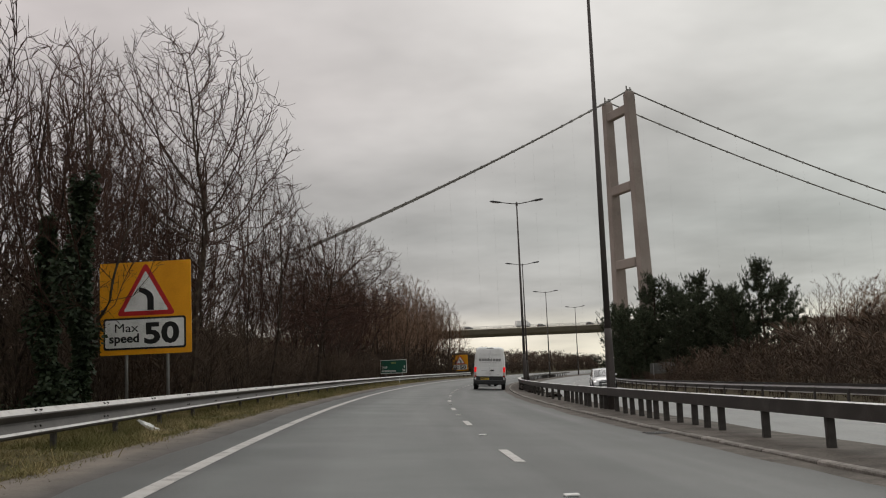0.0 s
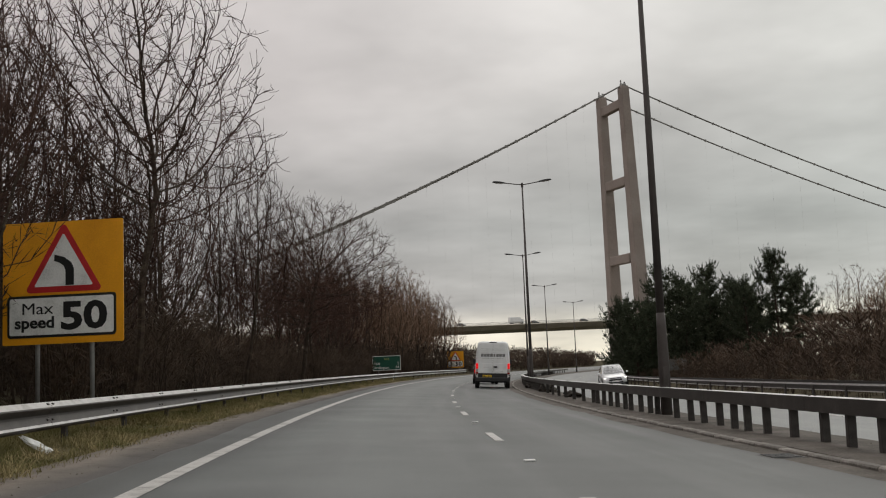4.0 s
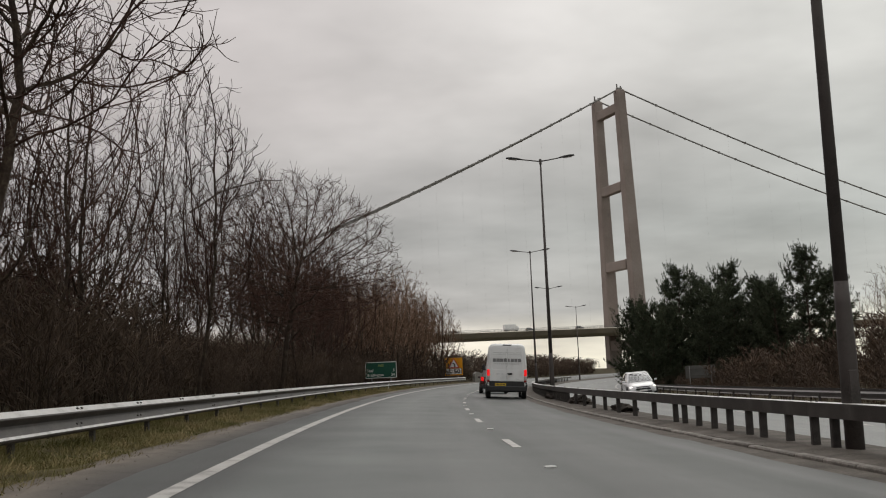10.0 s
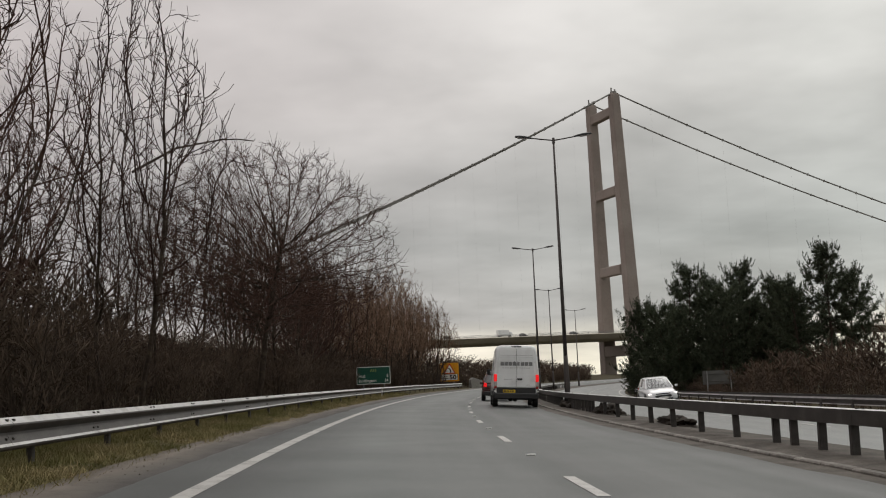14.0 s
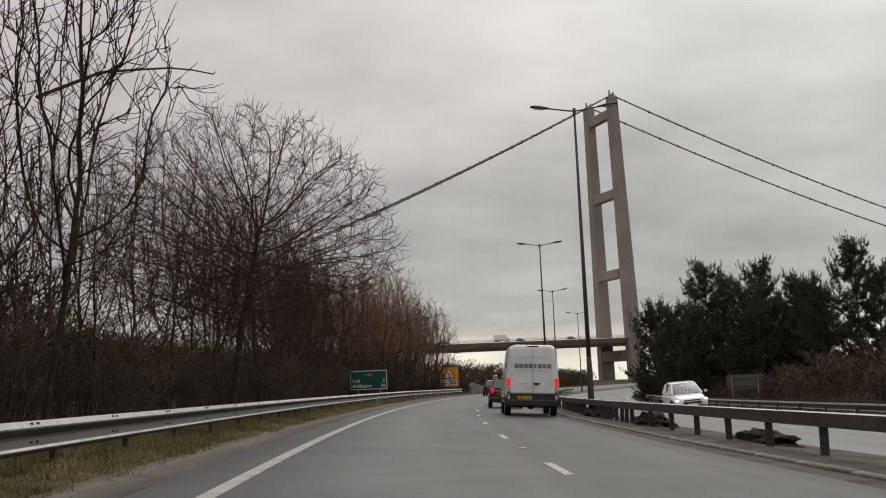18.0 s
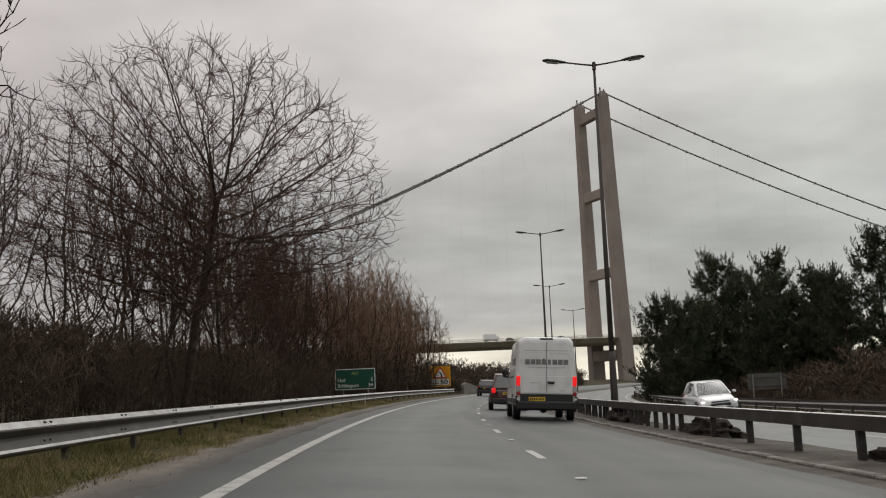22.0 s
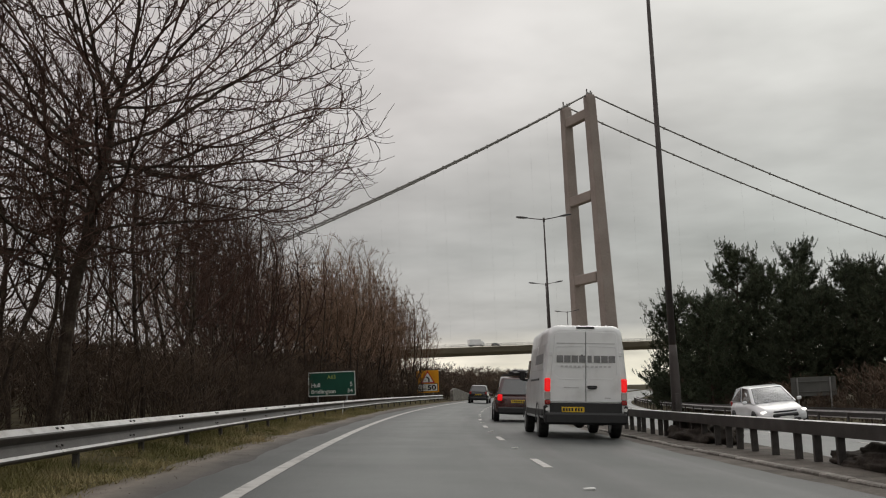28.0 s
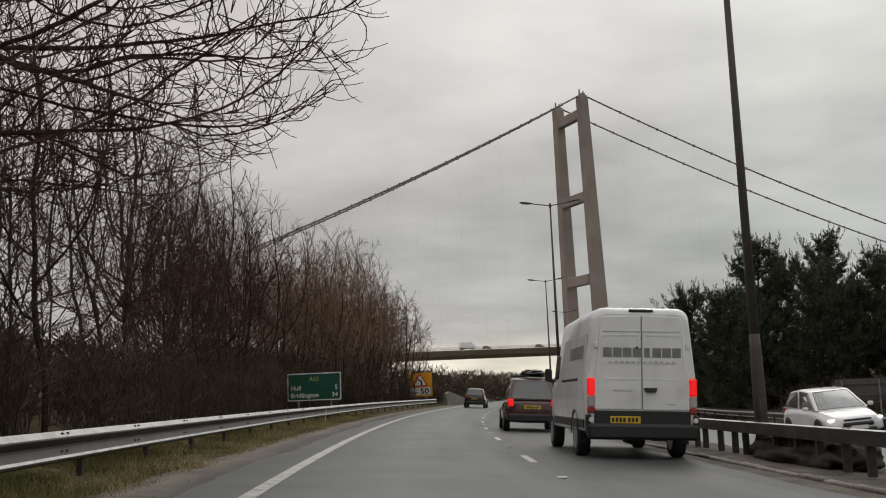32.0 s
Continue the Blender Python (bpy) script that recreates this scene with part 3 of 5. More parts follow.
def build_bridge():
    root = empty("suspension_bridge", (MID.x, MID.y, -2), 0, "grey-brown concrete suspension bridge tower with cables and deck", "bridge")
    off = -root.location
    top = 147.3

    def leg(c, sgn):
        bm = bmesh.new()
        rings = []
        lean = 3.4 if sgn < 0 else 2.0
        for z, a, b in ((-8, 3.7, 3.0), (20, 3.5, 2.85), (60, 3.1, 2.7), (100, 2.75, 2.55), (top - 1.5, 2.4, 2.4), (top, 2.1, 2.1)):
            o = c + ACROSS * sgn * (top - z) / top * 1.4 + A2 * lean * (top - z) / top + Vector((0, 0, z)) + off
            ch = 0.5
            pts = [(-a + ch, -b), (a - ch, -b), (a, -b + ch), (a, b - ch), (a - ch, b), (-a + ch, b), (-a, b - ch), (-a, -b + ch)]
            rings.append([bm.verts.new(o + A2 * p + ACROSS * q) for p, q in pts])
        for r0, r1 in zip(rings, rings[1:]):
            for k in range(8):
                bm.faces.new((r0[k], r0[(k + 1) % 8], r1[(k + 1) % 8], r1[k]))
        bm.faces.new(rings[-1]); bm.faces.new(rings[0][::-1])
        bmesh.ops.recalc_face_normals(bm, faces=bm.faces)
        return part("leg", bm, M_CONCRETE, root)
    legs = [leg(T_R, -1), leg(T_L, 1)]
    for c in (T_R, T_L):
        bm = bmesh.new()
        for p, q, h in ((0, 0, 1.2), (-1.2, 0, 3.2), (1.2, 0.4, 2.6)):
            box(bm, c + A2 * p + ACROSS * q + Vector((0, 0, top + h / 2)) + off, (0.7 if h > 2 else 3.0, 0.7 if h > 2 else 2.6, h), 0.1)
        part("cable_saddle", bm, M_CABLE, root, "grey saddle housing with mast lights")
    ang = math.atan2(ACROSS.y, ACROSS.x)
    for z, h in ((138.5, 5.0), (96.5, 5.0), (55.5, 5.0), (14.0, 5.5)):
        bm = bmesh.new()
        box(bm, (0, 0, 0), ((T_L - T_R).length - 3.5, 3.4, h), 0.4, Matrix.Rotation(ang, 3, "Z"))
        bmesh.ops.translate(bm, vec=MID + Vector((0, 0, z)) + off, verts=bm.verts)
        part("portal_beam", bm, M_CONCRETE, root)

    def deck_z(s):
        return 23.1 - 0.012 * max(0, -s) + 0.006 * max(0, s)
    # deck: aerofoil box section in lengths
    for k in range(-16, 30):
        s0, s1 = k * 22.0, k * 22.0 + 21.9
        bm = bmesh.new()
        prof = [(-14.2, -0.4), (-11, 0), (11, 0), (14.2, -0.4), (11.5, -2.7), (9, -3.7), (-9, -3.7), (-11.5, -2.7)]
        ends = [[bm.verts.new(MID + A2 * s + ACROSS * p + Vector((0, 0, deck_z(s) + h)) + off) for p, h in prof] for s in (s0, s1)]
        for i in range(8):
            bm.faces.new((ends[0][i], ends[0][(i + 1) % 8], ends[1][(i + 1) % 8], ends[1][i]))
        bm.faces.new(ends[0]); bm.faces.new(ends[1])
        bmesh.ops.recalc_face_normals(bm, faces=bm.faces)
        dk = part("deck_section", bm, M_DECK, root)
        bm = bmesh.new()
        for q in (-10.5, 10.5):
            for zz in (0.45, 0.85, 1.2):
                tube(bm, [MID + A2 * s + ACROSS * q + Vector((0, 0, deck_z(s) + zz)) + off for s in (s0, s1)], [0.07, 0.07], 4)
            for j in range(6):
                p = MID + A2 * (s0 + j * 3.66) + ACROSS * q + Vector((0, 0, deck_z(s0) + 0.6)) + off
                box(bm, p, (0.12, 0.12, 1.2))
        tagged(part("railing", bm, M_POLE, dk), kind="stuff")
    # main cables with clamps
    for c in (T_R, T_L):
        for sgn in (-1, 1):
            pts = []
            if sgn < 0:
                for i in range(25):
                    s = 280.0 * i / 24
                    z = top + 0.8 - (top - 22) * s / 280 - 4 * 6.2 * (s / 280) * (1 - s / 280)
                    pts.append(c - A2 * s + Vector((0, 0, z)) + off)
            else:
                for i in range(30):
                    s = 640.0 * i / 29
                    pts.append(c + A2 * s + Vector((0, 0, top + 0.8 - 0.356 * s + s * s * 0.000239)) + off)
            bm = bmesh.new()
            tube(bm, pts, [0.42] * len(pts), 8)
            cb = part("main_cable", bm, M_CABLE, root, smooth=True)
            bm = bmesh.new()
            for i in range(1, len(pts) - 1):
                for f in (0.0, 0.5):
                    p = pts[i].lerp(pts[i + 1], f)
                    box(bm, p, (0.9, 0.9, 1.25), 0.1)
            tagged(part("cable_clamp", bm, M_CABLE, cb), kind="stuff")
            bm = bmesh.new()
            for i in range(1, len(pts) - 1, 2):
                p = pts[i]
                s = sgn * (p - off - c).dot(A2) * sgn
                zb = deck_z(s) + off.z
                if p.z - zb > 3:
                    tube(bm, [p, Vector((p.x, p.y, zb))], [0.013, 0.013], 3, False)
            tagged(part("hanger", bm, M_CABLE, cb), kind="stuff")
    return root


build_bridge()


# ---- trees ----
class Limbs:
    """Collects tapered limbs and turns them into one mesh."""

    def __init__(self):
        self.v, self.f = [], []

    def limb(self, pts, r0, r1, sides):
        base = len(self.v)
        n = len(pts)
        for i, p in enumerate(pts):
            d = (pts[min(i + 1, n - 1)] - pts[max(i - 1, 0)])
            a = d.orthogonal().normalized()
            b = d.cross(a).normalized()
            r = r0 + (r1 - r0) * i / (n - 1)
            for k in range(sides):
                t = 2 * math.pi * k / sides
                self.v.append(p + (a * math.cos(t) + b * math.sin(t)) * r)
        for i in range(n - 1):
            for k in range(sides):
                k2 = (k + 1) % sides
                o = base + i * sides
                self.f.append((o + k, o + k2, o + sides + k2, o + sides + k))

    def leaf(self, p, d, w, l, up):
        s = d.cross(up)
        s = s.normalized() * w if s.length > 1e-5 else Vector((w, 0, 0))
        o = len(self.v)
        self.v += [p, p + d * l * 0.5 + s, p + d * l, p + d * l * 0.5 - s]
        self.f.append((o, o + 1, o + 2, o + 3))

    def mesh(self, name, mat):
        me = bpy.data.meshes.new(name)
        me.from_pydata([tuple(p) for p in self.v], [], self.f)
        me.materials.append(mat)
        return me


def wander(rnd, p, d, length, segs, bend, lift):
    pts = [p.copy()]
    d = d.normalized()
    for _ in range(segs):
        d = (d + Vector((rnd.gauss(0, bend), rnd.gauss(0, bend), rnd.gauss(0, bend) + lift))).normalized()
        pts.append(pts[-1] + d * length / segs)
    return pts


def point_on(pts, t):
    x = t * (len(pts) - 1)
    i = min(int(x), len(pts) - 2)
    return pts[i].lerp(pts[i + 1], x - i), (pts[i + 1] - pts[i]).normalized()


def grow(seed, height, spread, limbs, counts, trunk_r, low=0.18, lift=0.10, stems=1, twig=0.008, plain=False, flat=False):
    """A bare tree: trunk and limbs in one mesh, branches and twigs in another."""
    rnd = random.Random(seed)
    wood, fine = Limbs(), Limbs()

    def side(d, ang, az):
        a = d.orthogonal().normalized()
        b = d.cross(a)
        return d * math.cos(ang) + (a * math.cos(az) + b * math.sin(az)) * math.sin(ang)

    def twigs(pts, length, r, level):
        cnt = counts[level]
        for k in range(cnt):
            t = 0.22 + 0.78 * (k + rnd.random()) / cnt
            p, d = point_on(pts, min(t, 0.995))
            l = length * rnd.uniform(0.38, 0.62) * (1.15 - 0.45 * t)
            q = wander(rnd, p, side(d, rnd.uniform(0.45, 0.95), rnd.uniform(0, 6.28)), l, 3 if level + 1 < len(counts) else 2, 0.11, lift)
            rr = max(twig, r * 0.5 * (1 - 0.35 * t))
            if flat:
                way = q[-1] - q[0]
                fine.leaf(q[0], way.normalized(), rr * 2.2, way.length, Vector((rnd.gauss(0, 1), rnd.gauss(0, 1), rnd.gauss(0, 1))))
            else:
                fine.limb(q[::len(q) - 1] if plain else q, rr, max(twig * 0.6, rr * 0.45), 4 if level == 0 and not plain else 3)
            if level + 1 < len(counts):
                twigs(q, l, rr, level + 1)

    for s in range(stems):
        base = Vector((rnd.uniform(-0.25, 0.25), rnd.uniform(-0.25, 0.25), -0.2)) if stems > 1 else Vector((0, 0, -0.2))
        lean = Vector((rnd.uniform(-0.16, 0.16), rnd.uniform(-0.16, 0.16), 1)) if stems > 1 else Vector((rnd.uniform(-0.04, 0.04), rnd.uniform(-0.04, 0.04), 1))
        h = height * (rnd.uniform(0.75, 1) if stems > 1 else 1)
        tr = wander(rnd, base, lean, h * 0.92, 9, 0.035, 0.02)
        wood.limb(tr[::3] if plain else tr, trunk_r, trunk_r * 0.12, 3 if plain else 5 if stems > 4 else 7)
        for k in range(limbs):
            t = low + (0.97 - low) * (k + rnd.random() * 0.8) / limbs
            p, d = point_on(tr, t)
            prof = math.sin(math.pi * min(1, (0.25 + 0.75 * (1 - t)))) * 0.55 + 0.5
            l = spread * prof * rnd.uniform(0.8, 1.15)
            ang = rnd.uniform(0.7, 1.05) - 0.35 * t
            q = wander(rnd, p, side(d, ang, k * 2.4 + rnd.uniform(-0.4, 0.4)), l, 5, 0.09, lift * 0.9)
            r = trunk_r * (1 - t * 0.88) * 0.42
            wood.limb(q[::5] if plain else q, r, r * 0.25, 3 if stems > 4 else 5)
            twigs(q, l, r, 0)
    return wood.mesh("trunk", M_BARK), fine.mesh("crown", M_TWIG)


def dome_points(rnd, n, shapes):
    """Points filling ellipsoids (centre, width, rise above, drop below); denser towards the skin."""
    pts = []
    while len(pts) < n:
        c, w, up, down = shapes[rnd.randrange(len(shapes))]
        v = Vector((rnd.gauss(0, 1), rnd.gauss(0, 1), rnd.gauss(0, 1))).normalized() * rnd.random() ** 0.42
        pts.append((c[0] + v.x * w, c[1] + v.y * w, c[2] + v.z * (up if v.z > 0 else down)))
    return np.array(pts)


def branch_out(seed, n, shapes, bole, step, reach, kill, up=0.18, stems=1, tip=0.005, twiggy=1.0, droop=0.0, rounds=90, gnarl=0.17, spurs=False, fuzz=0, clear=0.0):
    """A bare tree whose limbs grow towards points that fill its crown; thickness follows the branching."""
    rnd = random.Random(seed)
    gen = np.random.RandomState(seed)
    att = dome_points(rnd, n, shapes)
    pos, par, kids = [], [], []
    for s in range(stems):
        az, out = s * 2.2 + rnd.uniform(0, 1), (0.22 if stems > 1 else 0.0)
        p = Vector((math.cos(az) * out, math.sin(az) * out, -0.25))
        d = Vector((math.cos(az) * out * 0.7, math.sin(az) * out * 0.7, 1)).normalized()
        for k in range(int((bole + 0.25) / step) + 1):
            pos.append(tuple(p)); par.append(len(pos) - 2 if k else -1); kids.append(3 if p.z < clear else 0)
            d = (d + Vector((rnd.gauss(0, 0.06), rnd.gauss(0, 0.06), 0.05))).normalized()
            p = p + d * step
    near_d, near_i = np.full(len(att), 1e9), np.zeros(len(att), int)
    fresh = list(range(len(pos)))
    for _ in range(rounds):
        q = np.array([pos[i] for i in fresh])
        dist = np.sqrt(((att[:, None, :] - q[None]) ** 2).sum(2))
        j = dist.argmin(1)
        m = dist[np.arange(len(att)), j]
        better = m < near_d
        near_d = np.where(better, m, near_d)
        near_i = np.where(better, np.array(fresh)[j], near_i)
        keep = near_d > kill
        att, near_d, near_i = att[keep], near_d[keep], near_i[keep]
        act = near_d < reach
        if not act.any():
            break
        pull = collections.defaultdict(lambda: np.zeros(3))
        for a, i, dd in zip(att[act], near_i[act], near_d[act]):
            pull[int(i)] += (a - np.array(pos[int(i)])) / dd
        fresh = []
        for i, v in pull.items():
            if kids[i] >= 3:
                continue
            v = v / (np.linalg.norm(v) + 1e-6)
            if par[i] >= 0:
                old = np.array(pos[i]) - np.array(pos[par[i]])
                v = v + 0.55 * old / (np.linalg.norm(old) + 1e-6)
            v = v + np.array((0, 0, up)) + gen.normal(0, gnarl, 3)
            v = v / np.linalg.norm(v)
            pos.append(tuple(np.array(pos[i]) + v * step)); par.append(i); kids.append(0)
            kids[i] += 1
            fresh.append(len(pos) - 1)
        if not fresh:
            break
    count = len(pos)
    area = [0.0] * count
    main = [-1] * count
    for i in range(count - 1, -1, -1):
        if area[i] == 0:
            area[i] = tip ** 2.5
        p = par[i]
        if p >= 0:
            area[p] += area[i]
            if main[p] < 0 or area[i] > area[main[p]]:
                main[p] = i
    rad = [a ** (1 / 2.5) for a in area]
    rad = [r if r < 0.03 else 0.03 * (r / 0.03) ** 0.8 for r in rad]
    vec = [Vector(p) for p in pos]
    wood, fine = Limbs(), Limbs()

    def taper(pts, rs, sides, into):
        base, m = len(into.v), len(pts)
        for i, p in enumerate(pts):
            d = pts[min(i + 1, m - 1)] - pts[max(i - 1, 0)]
            a = d.orthogonal().normalized()
            b = d.cross(a).normalized()
            for k in range(sides):
                t = 2 * math.pi * k / sides
                into.v.append(p + (a * math.cos(t) + b * math.sin(t)) * rs[i])
        for i in range(m - 1):
            for k in range(sides):
                o = base + i * sides
                into.f.append((o + k, o + (k + 1) % sides, o + sides + (k + 1) % sides, o + sides + k))

    for i in range(count):
        p = par[i]
        if p >= 0 and main[p] == i:
            continue
        chain = [] if p < 0 else [p]
        k = i
        while k >= 0:
            chain.append(k)
            k = main[k]
        rs = [rad[c] for c in chain]
        if p >= 0:
            rs[0] = rs[1]
        if len(chain) < 2:
            continue
        cut = sum(1 for r in rs if r > 0.024)
        if cut >= 2:
            taper([vec[c] for c in chain[:cut + 1]], rs[:cut + 1], 10 if rs[0] > 0.1 else 6 if rs[0] > 0.05 else 4, wood)
            chain, rs = chain[cut:], rs[cut:]
        if len(chain) >= 2:
            c2 = chain[:-1:2] + chain[-1:] if len(chain) > 3 else chain
            taper([vec[c] for c in c2], [rad[c] if c != p else rs[1] for c in c2], 3, fine)
    # short twigs that turn up towards the light
    for i in range(count):
        if rad[i] > 2.3 * tip or par[i] < 0:
            continue
        for _ in range(fuzz):
            d = (vec[i] - vec[par[i]]).normalized()
            d = (d * 0.8 + Vector((rnd.gauss(0, 0.55), rnd.gauss(0, 0.55), rnd.gauss(0.25, 0.4)))).normalized()
            fine.leaf(vec[i] - d * 0.02, d, tip * 0.75, rnd.uniform(0.25, 0.6), Vector((rnd.gauss(0, 1), rnd.gauss(0, 1), rnd.gauss(0, 1))))
        if fuzz:
            continue
        for _ in range(2 if rnd.random() < twiggy - 1 else 1):
            if rnd.random() > twiggy:
                continue
            d = (vec[i] - vec[par[i]]).normalized()
            d = (d + Vector((rnd.gauss(0, 0.6), rnd.gauss(0, 0.6), rnd.gauss(0.1 - droop, 0.4)))).normalized()
            q = [vec[i]]
            for _ in range(3 if spurs else 2):
                q.append(q[-1] + d * rnd.uniform(0.09, 0.20))
                d = (d + Vector((rnd.gauss(0, 0.22), rnd.gauss(0, 0.22), 0.24))).normalized()
            taper(q, [tip * (0.95 - 0.4 * k / (len(q) - 1)) for k in range(len(q))], 3, fine)
            if spurs and rnd.random() < 0.6:
                d = (d + Vector((rnd.gauss(0, 0.9), rnd.gauss(0, 0.9), rnd.gauss(0.2, 0.4)))).normalized()
                taper([q[1], q[1] + d * rnd.uniform(0.06, 0.14)], (tip * 0.7, tip * 0.45), 3, fine)
    return wood.mesh("trunk", M_BARK), fine.mesh("crown", M_TWIG)


def tree_at(name, meshes, loc, rz, sc, label, group, tilt=0.0):
    root = empty(name, loc, rz, label, "tree", group)
    root.rotation_euler[1] = tilt
    root.scale = (sc, sc, sc * 1.0)
    for nm, me in zip(("trunk", "crown"), meshes):
        o = new(nm, me); o.parent = root
    return root


BIG = branch_out(11, 7200, [((0.3, 0, 5.0), 5.2, 4.9, 2.2)], 5.4, 0.20, 2.4, 0.285, up=0.06, tip=0.0078, twiggy=1.15, gnarl=0.12, spurs=True, clear=2.0)
TALL = branch_out(23, 1900, [((0.2, 0, 5.2), 2.0, 2.5, 3.4), ((0, 0.1, 6.2), 1.3, 3.2, 3)], 2.4, 0.23, 2.2, 0.32, up=0.24, tip=0.0090, twiggy=1.2, gnarl=0.13, stems=2, spurs=True)
OVER = branch_out(31, 2700, [((0, 0, 6.4), 3.5, 4.2, 3.0), ((0.3, 0, 7.4), 2.8, 4.0, 3.0)], 5.2, 0.22, 2.6, 0.33, up=0.06, droop=0.15, tip=0.0088, twiggy=1.15, gnarl=0.13, spurs=True, clear=2.4)
THIN = [branch_out(40 + k, 680, [((0, 0, 5.2 + 0.3 * k), 2.0, 3.5 + 0.3 * k, 3.6)], 2.0, 0.27, 2.2, 0.40, up=0.16, tip=0.0102, gnarl=0.13, fuzz=3) for k in range(3)]
MULTI = [branch_out(50 + k, 760, [((0, 0, 4.5 + 0.3 * k), 2.4 + 0.2 * k, 3.2 + 0.4 * k, 3.1)], 1.2, 0.27, 2.4, 0.41, up=0.12, stems=3, tip=0.0100, gnarl=0.13, fuzz=3) for k in range(3)]
FAR = [branch_out(80 + k, 430, [((0, 0, 4.7 + 0.3 * k), 2.3, 3.3 + 0.3 * k, 3.3)], 1.2, 0.34, 2.4, 0.48, up=0.10, stems=2, tip=0.0120, gnarl=0.12, fuzz=5) for k in range(3)]
BUSHY = [branch_out(90 + k, 420, [((0, 0, 3.6), 2.7, 2.9 + 0.4 * k, 3.2)], 0.5, 0.36, 2.4, 0.50, up=0.08, stems=4, tip=0.0125, gnarl=0.13, fuzz=12) for k in range(2)]
SHRUB = [grow(60 + k, 2.6 + 0.4 * k, 0.95, 5, (4, 2), 0.020, low=0.05, lift=0.14, stems=7, twig=0.010, plain=True) for k in range(3)]
for pair in SHRUB:
    pair[1].materials[0] = M_SCRUB
for pair in FAR:
    pair[1].materials[0] = M_REDTWIG
LIGHT = [grow(70 + k, 3.2 + 0.4 * k, 1.2, 3, (7,), 0.022, low=0.08, lift=0.14, stems=6, twig=0.013, plain=True, flat=True) for k in range(2)]

LBL = "bare winter tree with dense brown twigs on the roadside bank"
tree_at("tree", BIG, at(63.0, -7.7), 40, 1.0, "large bare round-crowned tree behind the crash barrier", "roadside trees")
spiky = tree_at("tree", TALL, at(45.8, -7.5), 10, 1.07, "tall bare tree with upright spiky branches", "roadside trees", 0.03)


def build_stray_limb():
    """A long broken limb that reaches out level over the verge."""
    inv = spiky.matrix_basis.inverted()
    pts = [inv @ Vector(q) for q in ((-5.9, 45.9, 5.7), (-5.33, 47.2, 6.47), (-4.98, 48.0, 6.75), (-4.61, 48.9, 7.05), (-4.33, 49.5, 7.19), (-4.03, 50.0, 7.25), (-4.01, 50.1, 7.33))]
    bm = bmesh.new()
    tube(bm, pts, [0.030, 0.024, 0.019, 0.016, 0.014, 0.012, 0.008], 6)
    part("stray_limb", bm, M_BARK, spiky, "long bare limb reaching out level")


build_stray_limb()
tree_at("tree", OVER, at(32.5, -7.4), 120, 1.0, "bare tree with branches arching over the verge", "roadside trees")
tree_at("tree", TALL, at(21.5, -9.4), 250, 1.05, LBL, "roadside trees")
tree_at("tree", TALL, at(28.8, -8.9), 120, 1.0, LBL, "roadside trees")
tree_at("tree", TALL, at(54.5, -9.6), 190, 0.82, LBL, "roadside trees")
tree_at("tree", TALL, at(71.8, -10.0), 200, 0.95, LBL, "roadside trees")


def plant_woods():
    rnd = random.Random(77)
    rows = ((-8.7, 2.9, 0.95, 29, 150), (-10.6, 4.6, 1.0, 8, 50), (-10.6, 3.4, 1.0, 57, 150), (-13.6, 6.2, 1.0, 8, 60), (-13.6, 4.4, 1.0, 60, 152), (-18.0, 5.0, 1.0, 104, 158))
    for u, step, sc, y0, y1 in rows:
        y = y0 + rnd.uniform(0, 1)
        while y < y1:
            if u > -9 and 46 < y < 61:
                y += step
                continue
            protos = FAR if y > 102 else MULTI if rnd.random() < 0.45 else THIN
            off = rnd.uniform(-0.8, 0.8) - (2.2 if u > -9 and 88 < y < 104 else 0)
            tree_at("tree", rnd.choice(protos), at(y, u + off), rnd.uniform(0, 360), sc * rnd.uniform(0.74, 1.08) * (1.24 if y > 88 else 1), LBL, "roadside trees", rnd.uniform(-0.05, 0.05))
            y += step * rnd.uniform(0.6, 1.4) * (0.9 if y > 97 else (1.9 if u < -9 else 1.3) if y > 56 else 0.92)


plant_woods()


def joined(name, items, label, category):
    """Many far plants as one object: each item is a pose and a pair of meshes."""
    vs, fs, mi, base = [], [], [], 0
    for m, pair in items:
        for k, me in enumerate(pair):
            n = len(me.vertices)
            co = np.empty(n * 3, np.float32)
            me.vertices.foreach_get("co", co)
            mm = np.array(m)
            vs.append(co.reshape(-1, 3) @ mm[:3, :3].T + mm[:3, 3])
            idx = np.empty(len(me.loops), np.int32)
            me.loops.foreach_get("vertex_index", idx)
            fs.append(idx.reshape(-1, 4) + base)
            mi.append(np.full(len(idx) // 4, k, np.int32))
            base += n
    v, f, mat = np.concatenate(vs), np.concatenate(fs), np.concatenate(mi)
    me = bpy.data.meshes.new(name)
    me.vertices.add(len(v)); me.vertices.foreach_set("co", v.ravel())
    me.loops.add(f.size); me.loops.foreach_set("vertex_index", f.ravel())
    me.polygons.add(len(f)); me.polygons.foreach_set("loop_start", np.arange(0, f.size, 4, dtype=np.int32))
    me.polygons.foreach_set("material_index", mat)
    me.materials.append(M_BARK); me.materials.append(M_SCRUB)
    me.update(); me.validate()
    return tagged(new(name, me), label, category, kind="stuff")


def plant_shrubs():
    rnd = random.Random(5)

    def shrub(y, u, sc):
        root = empty("shrub", at(y, u), rnd.uniform(0, 360), "leafless brown thicket shrub with tangled stems", "shrub", "thicket shrubs")
        root.scale = (sc * 1.2, sc * 1.2, sc)
        for nm, m in zip(("stem_clump", "crown"), rnd.choice(SHRUB)):
            o = new(nm, m); o.parent = root

